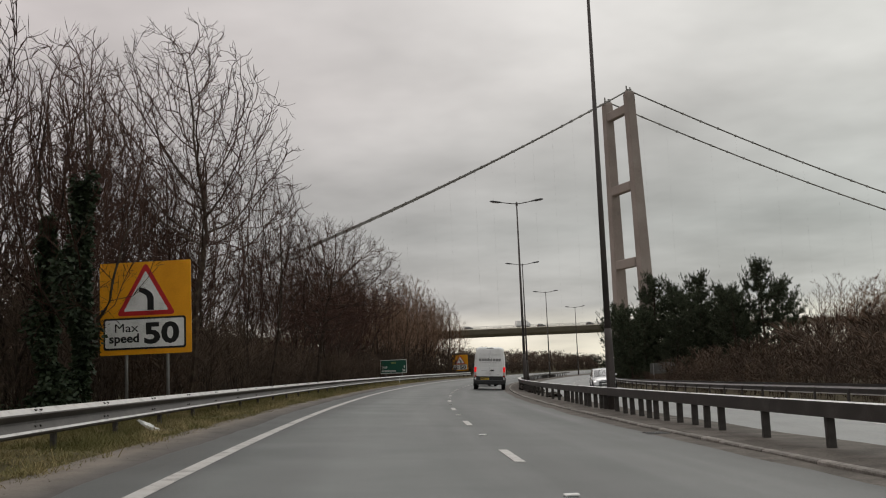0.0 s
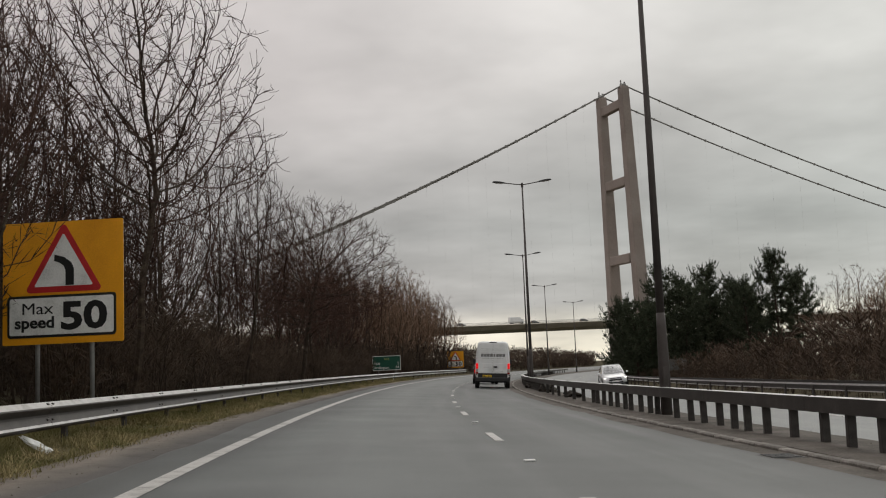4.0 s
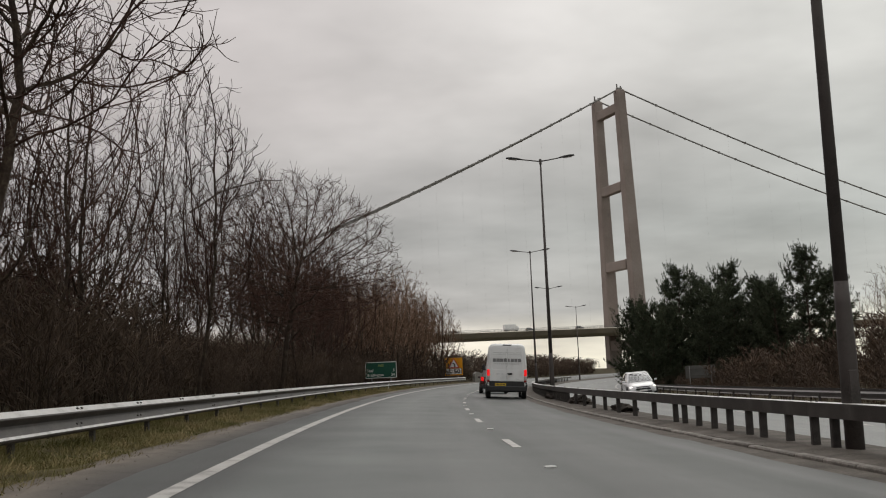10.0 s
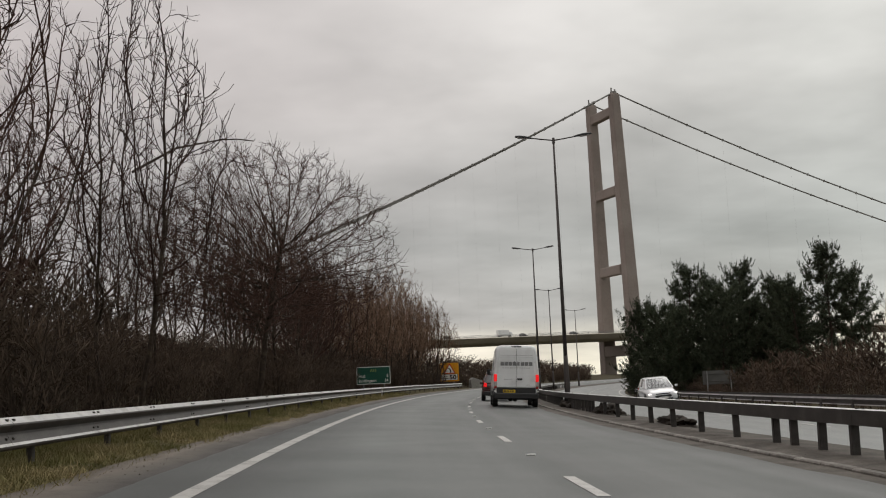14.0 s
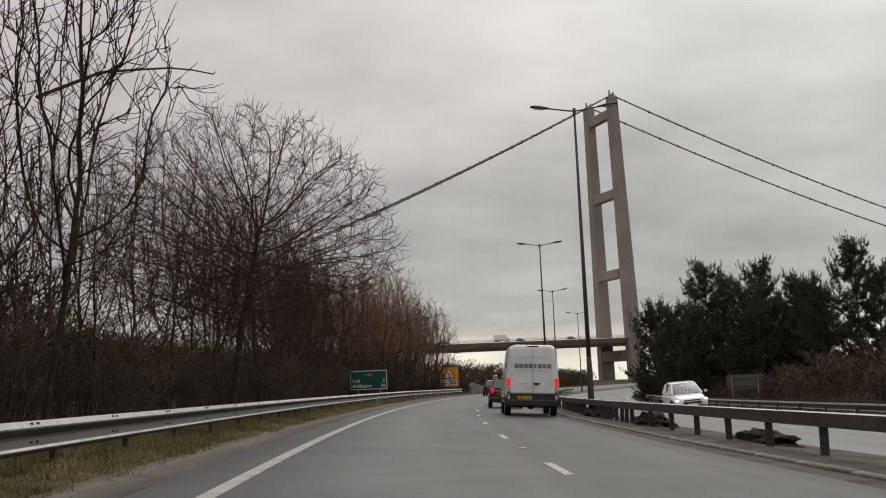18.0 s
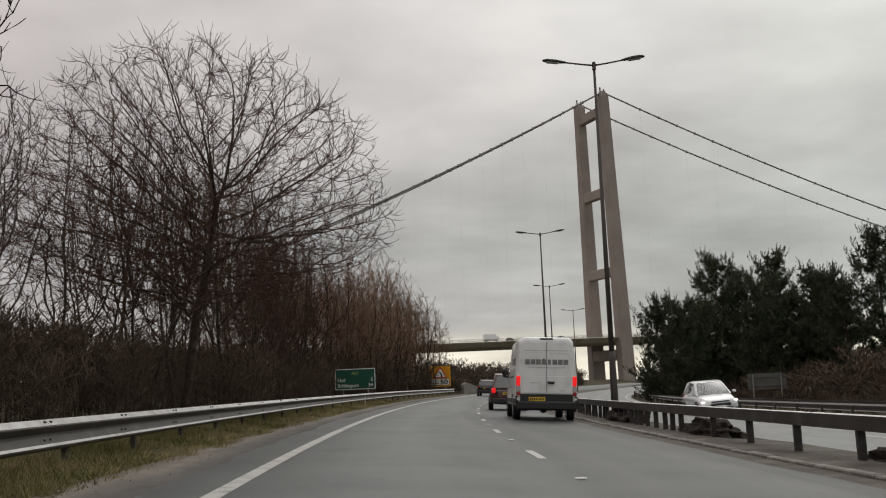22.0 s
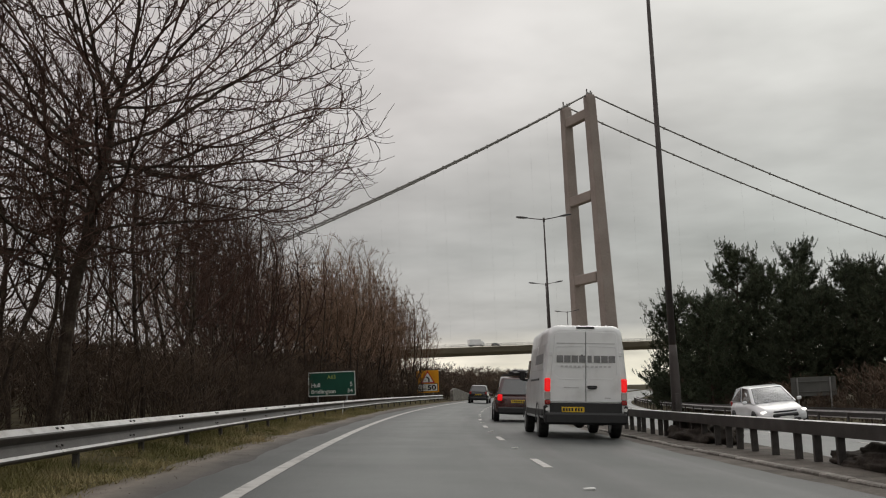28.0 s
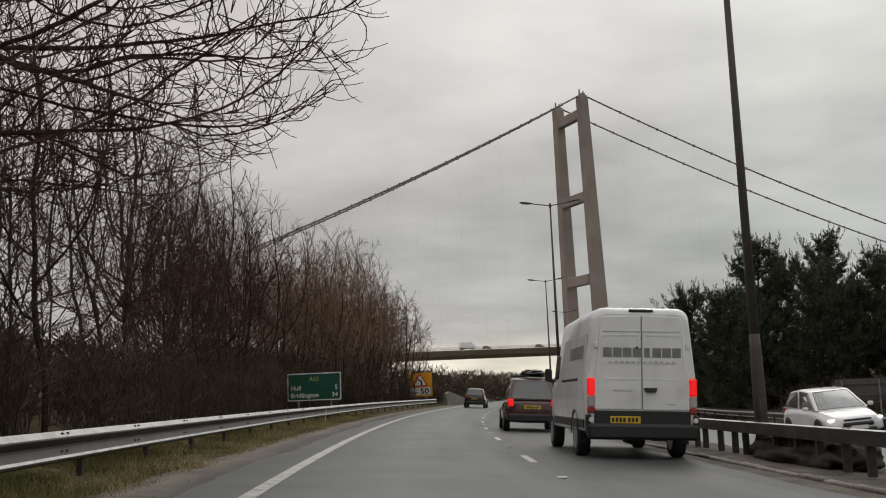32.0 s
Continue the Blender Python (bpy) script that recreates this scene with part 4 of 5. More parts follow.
    def spot(y, u, sc):
        return Matrix.Translation(at(y, u)) @ pose(0, 0, 0, 0, 0, rnd.uniform(0, 360)) @ Matrix.Diagonal((sc * 1.3, sc * 1.3, sc, 1)), rnd.choice(LIGHT)
    for u, step, y0, y1, s0, s1 in ((-7.9, 1.5, 29, 120, 0.6, 1.0), (-9.6, 1.8, 12, 120, 0.75, 1.15), (-11.6, 2.8, 10, 110, 0.85, 1.25)):
        y = y0
        while y < y1:
            shrub(y, u + rnd.uniform(-0.5, 0.5) - (1.4 if u > -9 and 86 < y < 103 else 0), rnd.uniform(s0, s1) * (0.82 if 54 < y < 97 else 1))
            y += step * rnd.uniform(0.7, 1.3) * (1.5 if 56 < y < 97 and u < -9 else 1)
    back = []
    for u, step, y0, y1, s0, s1 in ((-8.2, 1.6, 120, 152, 0.6, 0.9), (-10, 1.8, 120, 152, 0.8, 1.1), (-13.2, 1.5, 10, 60, 1.05, 1.5), (-13.2, 3.0, 60, 98, 0.6, 0.9), (-13.2, 1.7, 98, 155, 0.8, 1.2), (-15.8, 1.7, 10, 62, 1.25, 1.75), (-19.5, 2.2, 12, 66, 1.3, 1.8), (-17, 2.2, 108, 156, 1.0, 1.4), (-15.0, 1.4, 52, 100, 0.35, 1.0), (-18.5, 1.6, 48, 150, 0.4, 1.1), (-12.4, 1.5, 18, 98, 0.45, 0.8), (-16.8, 1.5, 20, 100, 0.6, 1.1), (-21, 1.7, 22, 105, 0.7, 1.15), (-25, 1.9, 26, 150, 0.7, 1.25), (-31, 2.2, 30, 150, 0.8, 1.35), (-38, 2.6, 40, 150, 0.9, 1.5), (-7.6, 1.4, 152, 300, 0.7, 1.0), (-10, 1.7, 152, 320, 0.9, 1.3), (-14, 2.2, 152, 330, 1.0, 1.4)):
        y = y0
        while y < y1:
            back.append(spot(y, u + rnd.uniform(-0.7, 0.7), rnd.uniform(s0, s1)))
            y += step * rnd.uniform(0.7, 1.3)
    joined("woodland_scrub", back, "dense tangled brown woodland scrub behind the trees", "scrub")
    right = []
    for u, step, y0, y1, s in ((31, 2.0, 58, 116, 1.2), (36, 2.0, 62, 116, 1.35), (42, 2.1, 66, 116, 1.55), (47, 2.2, 72, 118, 1.7), (39, 2.2, 84, 118, 1.7), (17, 1.4, 126, 210, 1.5), (20, 1.5, 126, 210, 1.8), (24, 1.8, 126, 210, 2.0), (14.6, 1.4, 30, 172, 0.28), (16.2, 1.3, 26, 172, 0.55), (18.5, 1.5, 28, 172, 0.85), (22, 1.7, 30, 172, 1.1), (27, 2.0, 34, 172, 1.3)):
        y = y0
        while y < y1:
            right.append(spot(y, u + rnd.uniform(-0.9, 0.9), s * rnd.uniform(0.75, 1.25) * (0.62 if y > 92 else 1)))
            y += step * rnd.uniform(0.7, 1.3)
    joined("verge_scrub", right, "reddish-brown leafless scrub along the far verge", "scrub")


plant_shrubs()


def pine(seed, height, spread):
    """A dark pine: whorled up-curved branches ending in upright shoots of needles."""
    rnd = random.Random(seed)
    wood, nee = Limbs(), Limbs()
    tr = wander(rnd, Vector((0, 0, -0.3)), Vector((0, 0, 1)), height * 0.97, 8, 0.03, 0.02)
    wood.limb(tr, 0.17, 0.03, 7)

    def any_way():
        return Vector((rnd.uniform(-1, 1), rnd.uniform(-1, 1), rnd.uniform(-1, 1)))

    def tuft(p, d, s, n, w):
        up = any_way()
        for _ in range(n * 2):
            v = (d * 0.7 + Vector((rnd.gauss(0, 0.6), rnd.gauss(0, 0.6), rnd.gauss(0, 0.5)))).normalized()
            nee.leaf(p, v, w * s * 0.52, 0.33 * s * rnd.uniform(0.6, 1.2), up)

    def shoot(p, d, l):
        d = (d * 0.45 + Vector((rnd.gauss(0, 0.22), rnd.gauss(0, 0.22), 0.9))).normalized()
        for k in range(12):
            v = (d * 1.1 + Vector((rnd.gauss(0, 0.5), rnd.gauss(0, 0.5), rnd.gauss(0, 0.4)))).normalized()
            nee.leaf(p + d * l * k / 12, v, 0.020, 0.19 * (1.3 - 0.6 * k / 12), any_way())
        nee.leaf(p + d * l * 0.7, d, 0.03, 0.28, any_way())
    whorls = 15
    for w in range(whorls):
        t = 0.06 + 0.92 * w / (whorls - 1)
        for k in range(6):
            p, _ = point_on(tr, min(0.99, t + rnd.uniform(-0.02, 0.02)))
            az = rnd.uniform(0, 6.28)
            l = spread * (0.16 + 0.85 * math.sqrt(max(0.0, 1 - ((t - 0.40) / 0.62) ** 2))) * rnd.uniform(0.55, 1.2)
            q = wander(rnd, p, Vector((math.cos(az), math.sin(az), 0.10 + 0.95 * t * t)), l, 5, 0.08, 0.10)
            wood.limb(q, 0.035, 0.012, 4)
            for j in range(int(3 + l * 3.6)):
                tt = 0.12 + 0.72 * rnd.random()
                bp, bd = point_on(q, tt)
                sd = (bd + Vector((rnd.gauss(0, 0.7), rnd.gauss(0, 0.7), rnd.uniform(-0.3, 0.6)))).normalized()
                tuft(bp + sd * rnd.uniform(0.0, 0.35), sd, 1.25, 7, 0.05)
            for j in range(int(3 + l * 2.4)):
                bp, bd = point_on(q, 0.35 + 0.64 * rnd.random())
                sd = (bd + Vector((rnd.gauss(0, 0.7), rnd.gauss(0, 0.7), rnd.uniform(0, 0.5)))).normalized()
                shoot(bp + sd * rnd.uniform(0.1, 0.4), sd, rnd.uniform(0.3, 0.75))
            shoot(q[-1], bd, 0.5)
    shoot(tr[-1], Vector((0, 0, 1)), 0.8)
    return wood.mesh("trunk", M_BARK), nee.mesh("crown", M_PINE)


PINES = [pine(5, 11.0, 4.0), pine(9, 11.6, 3.5), pine(15, 10.4, 4.6)]


def plant_pines():
    rnd = random.Random(12)
    spots = [(24.2, 120.5, 0.90, 1), (20.8, 125, 0.74, 2), (26.8, 124, 0.84, 1), (29.5, 121, 0.9, 1), (31.4, 117, 0.80, 2), (33.3, 110.4, 0.90, 1), (35.6, 113, 0.76, 0), (30.2, 109, 0.66, 0),
             (34, 124, 0.76, 0), (20.8, 131, 0.36, 2), (27.5, 114, 0.64, 2), (24.5, 127, 0.7, 2), (20.5, 116, 0.62, 0), (24.8, 113, 0.58, 2), (30.5, 113, 0.72, 0), (27.6, 119, 0.80, 2), (22.6, 119, 0.66, 2), (21.4, 120, 0.52, 2), (20.6, 122.5, 0.42, 0)]
    for x, y, s, kind in spots:
        u = x - xd(y)
        tree_at("pine_tree", PINES[kind], at(y, u), rnd.uniform(0, 360), s * 1.07, "dark green pine tree with ragged needle tufts", "pines beyond the road")
    # bare trees at the far end of the pines and in front of them
    russet = []
    for pair in BUSHY:
        me = pair[1].copy()
        me.materials[0] = M_REDTWIG
        russet.append((pair[0], me))
    for x, y, s in ((37, 101, 0.9), (39.5, 98.5, 1.0), (42, 102, 1.15), (44.5, 98, 1.1), (46, 103, 1.3), (49, 99, 1.25), (51, 104, 1.4), (53.5, 98, 1.3), (56, 103, 1.4), (58, 97, 1.35), (41, 94, 0.8), (46, 93, 0.9), (51, 92, 1.0), (55, 91, 1.0), (48, 108, 1.45), (43, 107, 1.3)):
        tree_at("tree", rnd.choice(russet), at(y, x - xd(y)), rnd.uniform(0, 360), s * (1.2 if x > 48 else 1.0), "dense bushy russet-brown leafless tree beside the pines", "trees beyond the road")
    for x, y, s in ((38, 106, 1.05), (40.5, 103, 1.1), (43, 100, 1.0), (45.5, 104, 1.12), (41, 110, 1.1), (48, 97, 1.05), (46, 111, 1.15), (51, 103, 1.1), (39, 98, 0.8), (53, 95, 1.0), (36.5, 99, 0.7), (37, 93, 0.7), (40, 92, 0.75), (43.5, 93, 0.8), (35, 103, 0.62), (42, 88, 0.7), (47, 90, 0.85), (33.5, 96, 0.55), (50, 88, 0.85), (44, 82, 0.62), (47, 78, 0.6), (41, 76, 0.55), (50, 74, 0.62), (38, 70, 0.5), (44, 68, 0.55), (48, 66, 0.58), (54, 70, 0.62), (36, 60, 0.45), (40, 56, 0.5)):
        tree_at("tree", rnd.choice(FAR), at(y, x - xd(y)), rnd.uniform(0, 360), s, "bare reddish-brown tree beside the pines", "trees beyond the road")


plant_pines()


def build_ivy(seed, y, u, top, kind):
    rnd = random.Random(seed)
    root = tree_at("ivy_clad_tree", THIN[kind], at(y, u), 15 + seed * 70, 0.92, "bare tree trunk thickly clad in dark green ivy", "roadside trees")
    lv = Limbs()
    for _ in range(5200):
        z = top * rnd.random() ** 1.15
        az = rnd.uniform(0, 6.28)
        lump = noise.noise(Vector((math.cos(az) * 0.8 + seed, math.sin(az) * 0.8, z * 0.8)))
        r = max(0.09, (0.26 + 0.85 * lump) * (1.15 - 0.8 * z / top)) * rnd.uniform(0.2, 1.5) ** 0.7
        p = Vector((math.cos(az) * r, math.sin(az) * r, z + 0.3 * lump))
        lv.leaf(p, Vector((math.cos(az) + rnd.gauss(0, 0.6), math.sin(az) + rnd.gauss(0, 0.6), rnd.uniform(-1.2, 0.4))).normalized(), 0.05, 0.13, Vector((rnd.gauss(0, 1), rnd.gauss(0, 1), 1)))
    o = new("ivy", lv.mesh("ivy", M_IVY)); o.parent = root
    tagged(o, "dark green ivy leaves", kind="stuff")


build_ivy(2, 24.3, -7.78, 5.4, 0)
build_ivy(3, 25.6, -8.9, 4.8, 1)


def build_grass():
    rnd = random.Random(6)
    g = Limbs()
    for _ in range(190000):
        y = 4 + 100 * rnd.random() ** 1.4
        u = -4.95 - 2.4 * rnd.random() ** 0.9
        dens = noise.noise(Vector((u * 0.8, y * 0.45, 0)))
        if dens < -0.22 and rnd.random() < 0.7 or (u > -5.2 and rnd.random() < 0.6):
            continue
        h = rnd.uniform(0.03, 0.12) * (1.3 + 1.5 * max(-0.4, dens)) * (1.4 if u < -5.8 else 0.95)
        p = at(y, u, 0.05 * noise.noise(Vector((u * 1.3, y * 0.7, 3))) - 0.01)
        az = rnd.uniform(0, 6.28)
        d = Vector((rnd.gauss(0, 0.8), rnd.gauss(0, 0.8), 0.8)).normalized()
        s = Vector((math.cos(az), math.sin(az), 0)) * rnd.uniform(0.004, 0.009)
        o = len(g.v)
        g.v += [p - s, p + s, p + d * h]
        g.f.append((o, o + 1, o + 2))
    tagged(new("grass", g.mesh("grass", M_GRASS)), "short damp winter grass, green and straw-brown", "grass", kind="stuff")
    # longer tufts that lean over one another
    tuft = Limbs()
    for _ in range(620):
        y = 5 + 95 * rnd.random() ** 1.3
        u = rnd.uniform(-6.6, -5.0)
        if noise.noise(Vector((u * 0.9, y * 0.35, 5))) < -0.15:
            continue
        lean = Vector((rnd.gauss(0.25, 0.4), rnd.gauss(0, 0.5), 0))
        size = rnd.uniform(0.6, 1.25)
        for _ in range(34):
            p = at(y + rnd.gauss(0, 0.09), u + rnd.gauss(0, 0.08), 0.05 * noise.noise(Vector((u * 1.3, y * 0.7, 3))) - 0.015)
            d = (lean + Vector((rnd.gauss(0, 0.55), rnd.gauss(0, 0.55), rnd.uniform(0.5, 1.1)))).normalized()
            h = size * rnd.uniform(0.08, 0.19)
            az = rnd.uniform(0, 6.28)
            s = Vector((math.cos(az), math.sin(az), 0)) * rnd.uniform(0.003, 0.007)
            tip = p + d * h + Vector((d.x, d.y, -0.35)) * h * 0.7
            o = len(tuft.v)
            tuft.v += [p - s, p + s, p + d * h + s * 0.7, p + d * h - s * 0.7, tip]
            tuft.f += [(o, o + 1, o + 2, o + 3), (o + 3, o + 2, o + 4)]
    tagged(new("grass_tufts", tuft.mesh("grass_tufts", M_STRAW)), "long straw-coloured dead grass tufts on the verge", "grass", kind="stuff")
    # stones, dead leaves and litter on the verge and the median
    s = Limbs()
    for _ in range(800):
        y = 4 + 90 * rnd.random()
        u = rnd.choice((rnd.uniform(-5.1, -4.5), rnd.uniform(3.5, 5.1)))
        p = at(y, u, 0.08 if u > 0 else 0.02)
        r = rnd.uniform(0.004, 0.013)
        o = len(s.v)
        s.v += [p + Vector((r, 0, 0)), p + Vector((-r * 0.5, r, 0)), p + Vector((-r * 0.5, -r, 0)), p + Vector((0, 0, r * 1.1))]
        s.f += [(o, o + 1, o + 3), (o + 1, o + 2, o + 3), (o + 2, o, o + 3)]
    tagged(new("gravel", s.mesh("gravel", M_DIRT)), "loose grit and small stones along the road edges", "gravel", kind="stuff")


build_grass()


# ---- vehicles ----
def wheel(parent, x, y, r, w=0.22):
    bm = bmesh.new()
    n = 20
    prof = [(-w / 2, r * 0.72), (-w / 2, r * 0.93), (-w / 2 + 0.03, r), (w / 2 - 0.03, r), (w / 2, r * 0.93), (w / 2, r * 0.72)]
    rings = [[bm.verts.new((x + p, y + q * math.cos(2 * math.pi * k / n), r + q * math.sin(2 * math.pi * k / n))) for k in range(n)] for p, q in prof]
    for a, b in zip(rings, rings[1:]):
        for k in range(n):
            bm.faces.new((a[k], a[(k + 1) % n], b[(k + 1) % n], b[k]))
    bm.faces.new(rings[0]); bm.faces.new(rings[-1])
    bmesh.ops.recalc_face_normals(bm, faces=bm.faces)
    t = part("wheel", bm, M_TYRE, parent, "black rubber tyre")
    bm = bmesh.new()
    tube(bm, [(x - w / 2 - 0.006, y, r), (x + w / 2 + 0.006, y, r)], [r * 0.66, r * 0.66], 16)
    part("rim", bm, M_RIM, t, "grey wheel rim")
    return t


def loft(bm, rings):
    vr = [[bm.verts.new(p) for p in r] for r in rings]
    n = len(vr[0])
    for a, b in zip(vr, vr[1:]):
        for k in range(n):
            bm.faces.new((a[k], a[(k + 1) % n], b[(k + 1) % n], b[k]))
    bm.faces.new(vr[0]); bm.faces.new(vr[-1])
    bmesh.ops.recalc_face_normals(bm, faces=bm.faces)


def shell_ring(y, zb, zbelt, zt, wb, wbelt, wt, r=0.08, fine=False):
    """Half-symmetric body section at y: sill, belt line, roof edge."""
    right = [(wb * 0.92, zb), (wb, zb + 0.10), (wbelt, zbelt), (wt + 0.02, zt - r * 1.2), (wt - r * 0.4, zt - r * 0.35), (wt - r * 1.6, zt)]
    if fine:
        # a rounder roof edge
        arc = [(wt + 0.02 - r * 1.5 * (1 - math.cos(a)), zt - r * 1.3 * (1 - math.sin(a))) for a in [math.pi / 2 * k / 6 for k in range(7)]]
        right = [(wb * 0.93, zb), (wb * 0.99, zb + 0.03), (wb, zb + 0.10), (wbelt, zbelt - 0.1), (wbelt, zbelt + 0.05)] + arc
    pts = [Vector((x, y, z)) for x, z in right]
    return pts + [Vector((-p.x, y, p.z)) for p in reversed(pts)]


def rounded_shell(ob):
    """Smooth the facets of a lofted body."""
    s = ob.modifiers.new("round", "SUBSURF")
    s.levels = s.render_levels = 2
    for f in ob.data.polygons:
        f.use_smooth = True
    return ob


def build_van(m):
    """A long high-roof panel van; its own y runs forwards from the rear doors."""
    root = empty("panel_van", (0, 0, 0), 0, "white high-roof panel van with grey lettering and brake lights on", "van")
    L = 5.9
    H = 2.72
    bm = bmesh.new()
    loft(bm, [shell_ring(0.0, 0.50, 1.25, H - 0.13, 0.96, 0.965, 0.82, 0.16, True), shell_ring(0.04, 0.49, 1.25, H - 0.06, 0.985, 0.99, 0.85, 0.16, True), shell_ring(0.14, 0.48, 1.25, H - 0.01, 1.01, 1.02, 0.87, 0.16, True),
              shell_ring(1.4, 0.46, 1.25, H, 1.02, 1.03, 0.89, 0.16, True), shell_ring(3.9, 0.46, 1.25, H - 0.02, 1.02, 1.03, 0.88, 0.16, True),
              shell_ring(4.45, 0.46, 1.25, H - 0.22, 1.02, 1.02, 0.80, 0.2, True), shell_ring(5.05, 0.45, 1.22, 1.75, 1.01, 1.0, 0.78, 0.2, True),
              shell_ring(5.45, 0.42, 1.0, 1.25, 0.98, 0.95, 0.80, 0.1, True), shell_ring(L, 0.40, 0.75, 0.98, 0.86, 0.82, 0.70, 0.08, True)])
    body = part("body", bm, M_VANWHITE, root)
    for f in body.data.polygons:
        f.use_smooth = len(f.vertices) == 4
    # side mouldings, wheel arches, mirrors
    for sx in (-1, 1):
        bm = bmesh.new(); box(bm, (1.022 * sx, 2.3, 0.62), (0.03, 4.3, 0.16), 0.012)
        part("side_moulding", bm, M_BLACK, root, "black plastic rubbing strip")
        bm = bmesh.new(); box(bm, (1.025 * sx, 2.1, 1.42), (0.02, 2.2, 0.05), 0.008)
        part("door_rail", bm, M_BLACK, root, "black sliding door rail")
        bm = bmesh.new(); box(bm, (0.962 * sx, 1.0, 1.95), (0.02, 1.5, 0.62), 0.008, Matrix.Rotation(radians(-5.2 * sx), 3, "Y"))
        part("side_panel", bm, M_VANPANEL, root)
        bm = bmesh.new(); box(bm, (0.966 * sx, 2.7, 1.95), (0.02, 1.4, 0.62), 0.008, Matrix.Rotation(radians(-5.2 * sx), 3, "Y"))
        part("side_panel", bm, M_VANPANEL, root)
        bm = bmesh.new(); box(bm, (0.972 * sx, 4.2, 1.72), (0.03, 0.75, 0.52), 0.01, Matrix.Rotation(radians(-6.0 * sx), 3, "Y"))
        part("cab_window", bm, M_GLASS, root, "dark cab side window")
        bm = bmesh.new()
        for k in range(8):
            box(bm, (0.976 * sx, 0.55 + k * 0.235, 1.92), (0.012, 0.18, 0.24), 0.003, None)
        bmesh.ops.rotate(bm, cent=(0.976 * sx, 0, 1.92), matrix=Matrix.Rotation(radians(-5.2 * sx), 3, "Y"), verts=bm.verts)
        tagged(part("side_lettering_bars", bm, M_GREYTXT, root, "grey lettering bars along the flank"), kind="stuff")
        bm = bmesh.new(); box(bm, (1.13 * sx, 4.75, 1.58), (0.16, 0.09, 0.28), 0.03); box(bm, (1.05 * sx, 4.75, 1.45), (0.16, 0.06, 0.06))
        part("wing_mirror", bm, M_BLACK, root, "black wing mirror")
        for wy in (1.25, 4.95):
            bm = bmesh.new()
            n = 14
            inner, outer = [], []
            for k in range(n + 1):
                t = math.pi * k / n
                inner.append(bm.verts.new((1.025 * sx, wy + 0.41 * math.cos(t), 0.40 + 0.41 * math.sin(t))))
                outer.append(bm.verts.new((1.045 * sx, wy + 0.47 * math.cos(t), 0.40 + 0.47 * math.sin(t))))
            for k in range(n):
                bm.faces.new((inner[k], inner[k + 1], outer[k + 1], outer[k]))
            part("wheel_arch", bm, M_BLACK, root, "black wheel arch lip")
            wheel(root, 0.90 * sx, wy, 0.35, 0.24)
    # rear doors
    for sx in (-1, 1):
        bm = bmesh.new()
        v = [(0.012 * sx, 0.0, 0.88), (0.86 * sx, 0.0, 0.88), (0.86 * sx, 0.0, 1.3), (0.74 * sx, 0.0, 2.48), (0.70 * sx, 0.0, 2.54), (0.012 * sx, 0.0, 2.56)]
        f = bm.faces.new([bm.verts.new(p) for p in v])
        r = bmesh.ops.extrude_face_region(bm, geom=[f])
        bmesh.ops.translate(bm, vec=(0, -0.022, 0), verts=[q for q in r["geom"] if isinstance(q, bmesh.types.BMVert)])
        bmesh.ops.recalc_face_normals(bm, faces=bm.faces)
        bmesh.ops.bevel(bm, geom=list(bm.edges), offset=0.008, segments=1, affect="EDGES")
        d = part("rear_door", bm, M_VANWHITE, root)
        bm = bmesh.new()
        zs = [(0.05, 1.42), (0.66, 1.42), (0.755, 1.52), (0.735, 2.16), (0.69, 2.20), (0.05, 2.21)]
        outer = [bm.verts.new((x * sx, -0.030, z)) for x, z in zs]
        cx, cz = 0.4, 1.8
        inner = [bm.verts.new(((cx + (x - cx) * 0.94) * sx, -0.024, cz + (z - cz) * 0.94)) for x, z in zs]
        back = [bm.verts.new((x * sx, -0.018, z)) for x, z in zs]
        for k in range(6):
            bm.faces.new((outer[k], outer[(k + 1) % 6], inner[(k + 1) % 6], inner[k]))
            bm.faces.new((back[k], back[(k + 1) % 6], outer[(k + 1) % 6], outer[k]))
        bm.faces.new(inner)
        bmesh.ops.recalc_face_normals(bm, faces=bm.faces)
        part("blank_window_panel", bm, M_VANPANEL, d, "pressed white panel in place of glass")
        for z in (1.05, 2.02):
            bm = bmesh.new()
            box(bm, (0.90 * sx - (0.07 * sx if z > 2 else 0), -0.015, z), (0.07, 0.035, 0.10), 0.01)
            part("hinge", bm, M_VANPANEL, d)
        bm = bmesh.new(); box(bm, (0.915 * sx, -0.012, 1.28), (0.145, 0.07, 0.32), 0.03)
        part("brake_light", bm, M_TAIL, root, "lit red brake light")
        bm = bmesh.new(); box(bm, (0.915 * sx, -0.010, 1.02), (0.142, 0.065, 0.20), 0.02)
        tl = part("tail_lens", bm, M_CLEARLENS, root, "clear and red lower lamp lens")
        bm = bmesh.new(); box(bm, (0.915 * sx, -0.012, 0.865), (0.14, 0.065, 0.11), 0.02)
        part("red_lens", bm, M_TAILDIM, tl)
        bm = bmesh.new(); tube(bm, [(0.93 * sx, -0.12, 0.70), (0.93 * sx, -0.14, 0.70)], [0.045, 0.045], 12)
        part("bumper_reflector", bm, M_WHITE, root, "round pale reflector")
    bm = bmesh.new()
    box(bm, (0, -0.025, 0.70), (1.72, 0.03, 0.32), 0.01)
    part("step_panel", bm, M_BLACK, root, "black lower door panel")
    bm = bmesh.new()
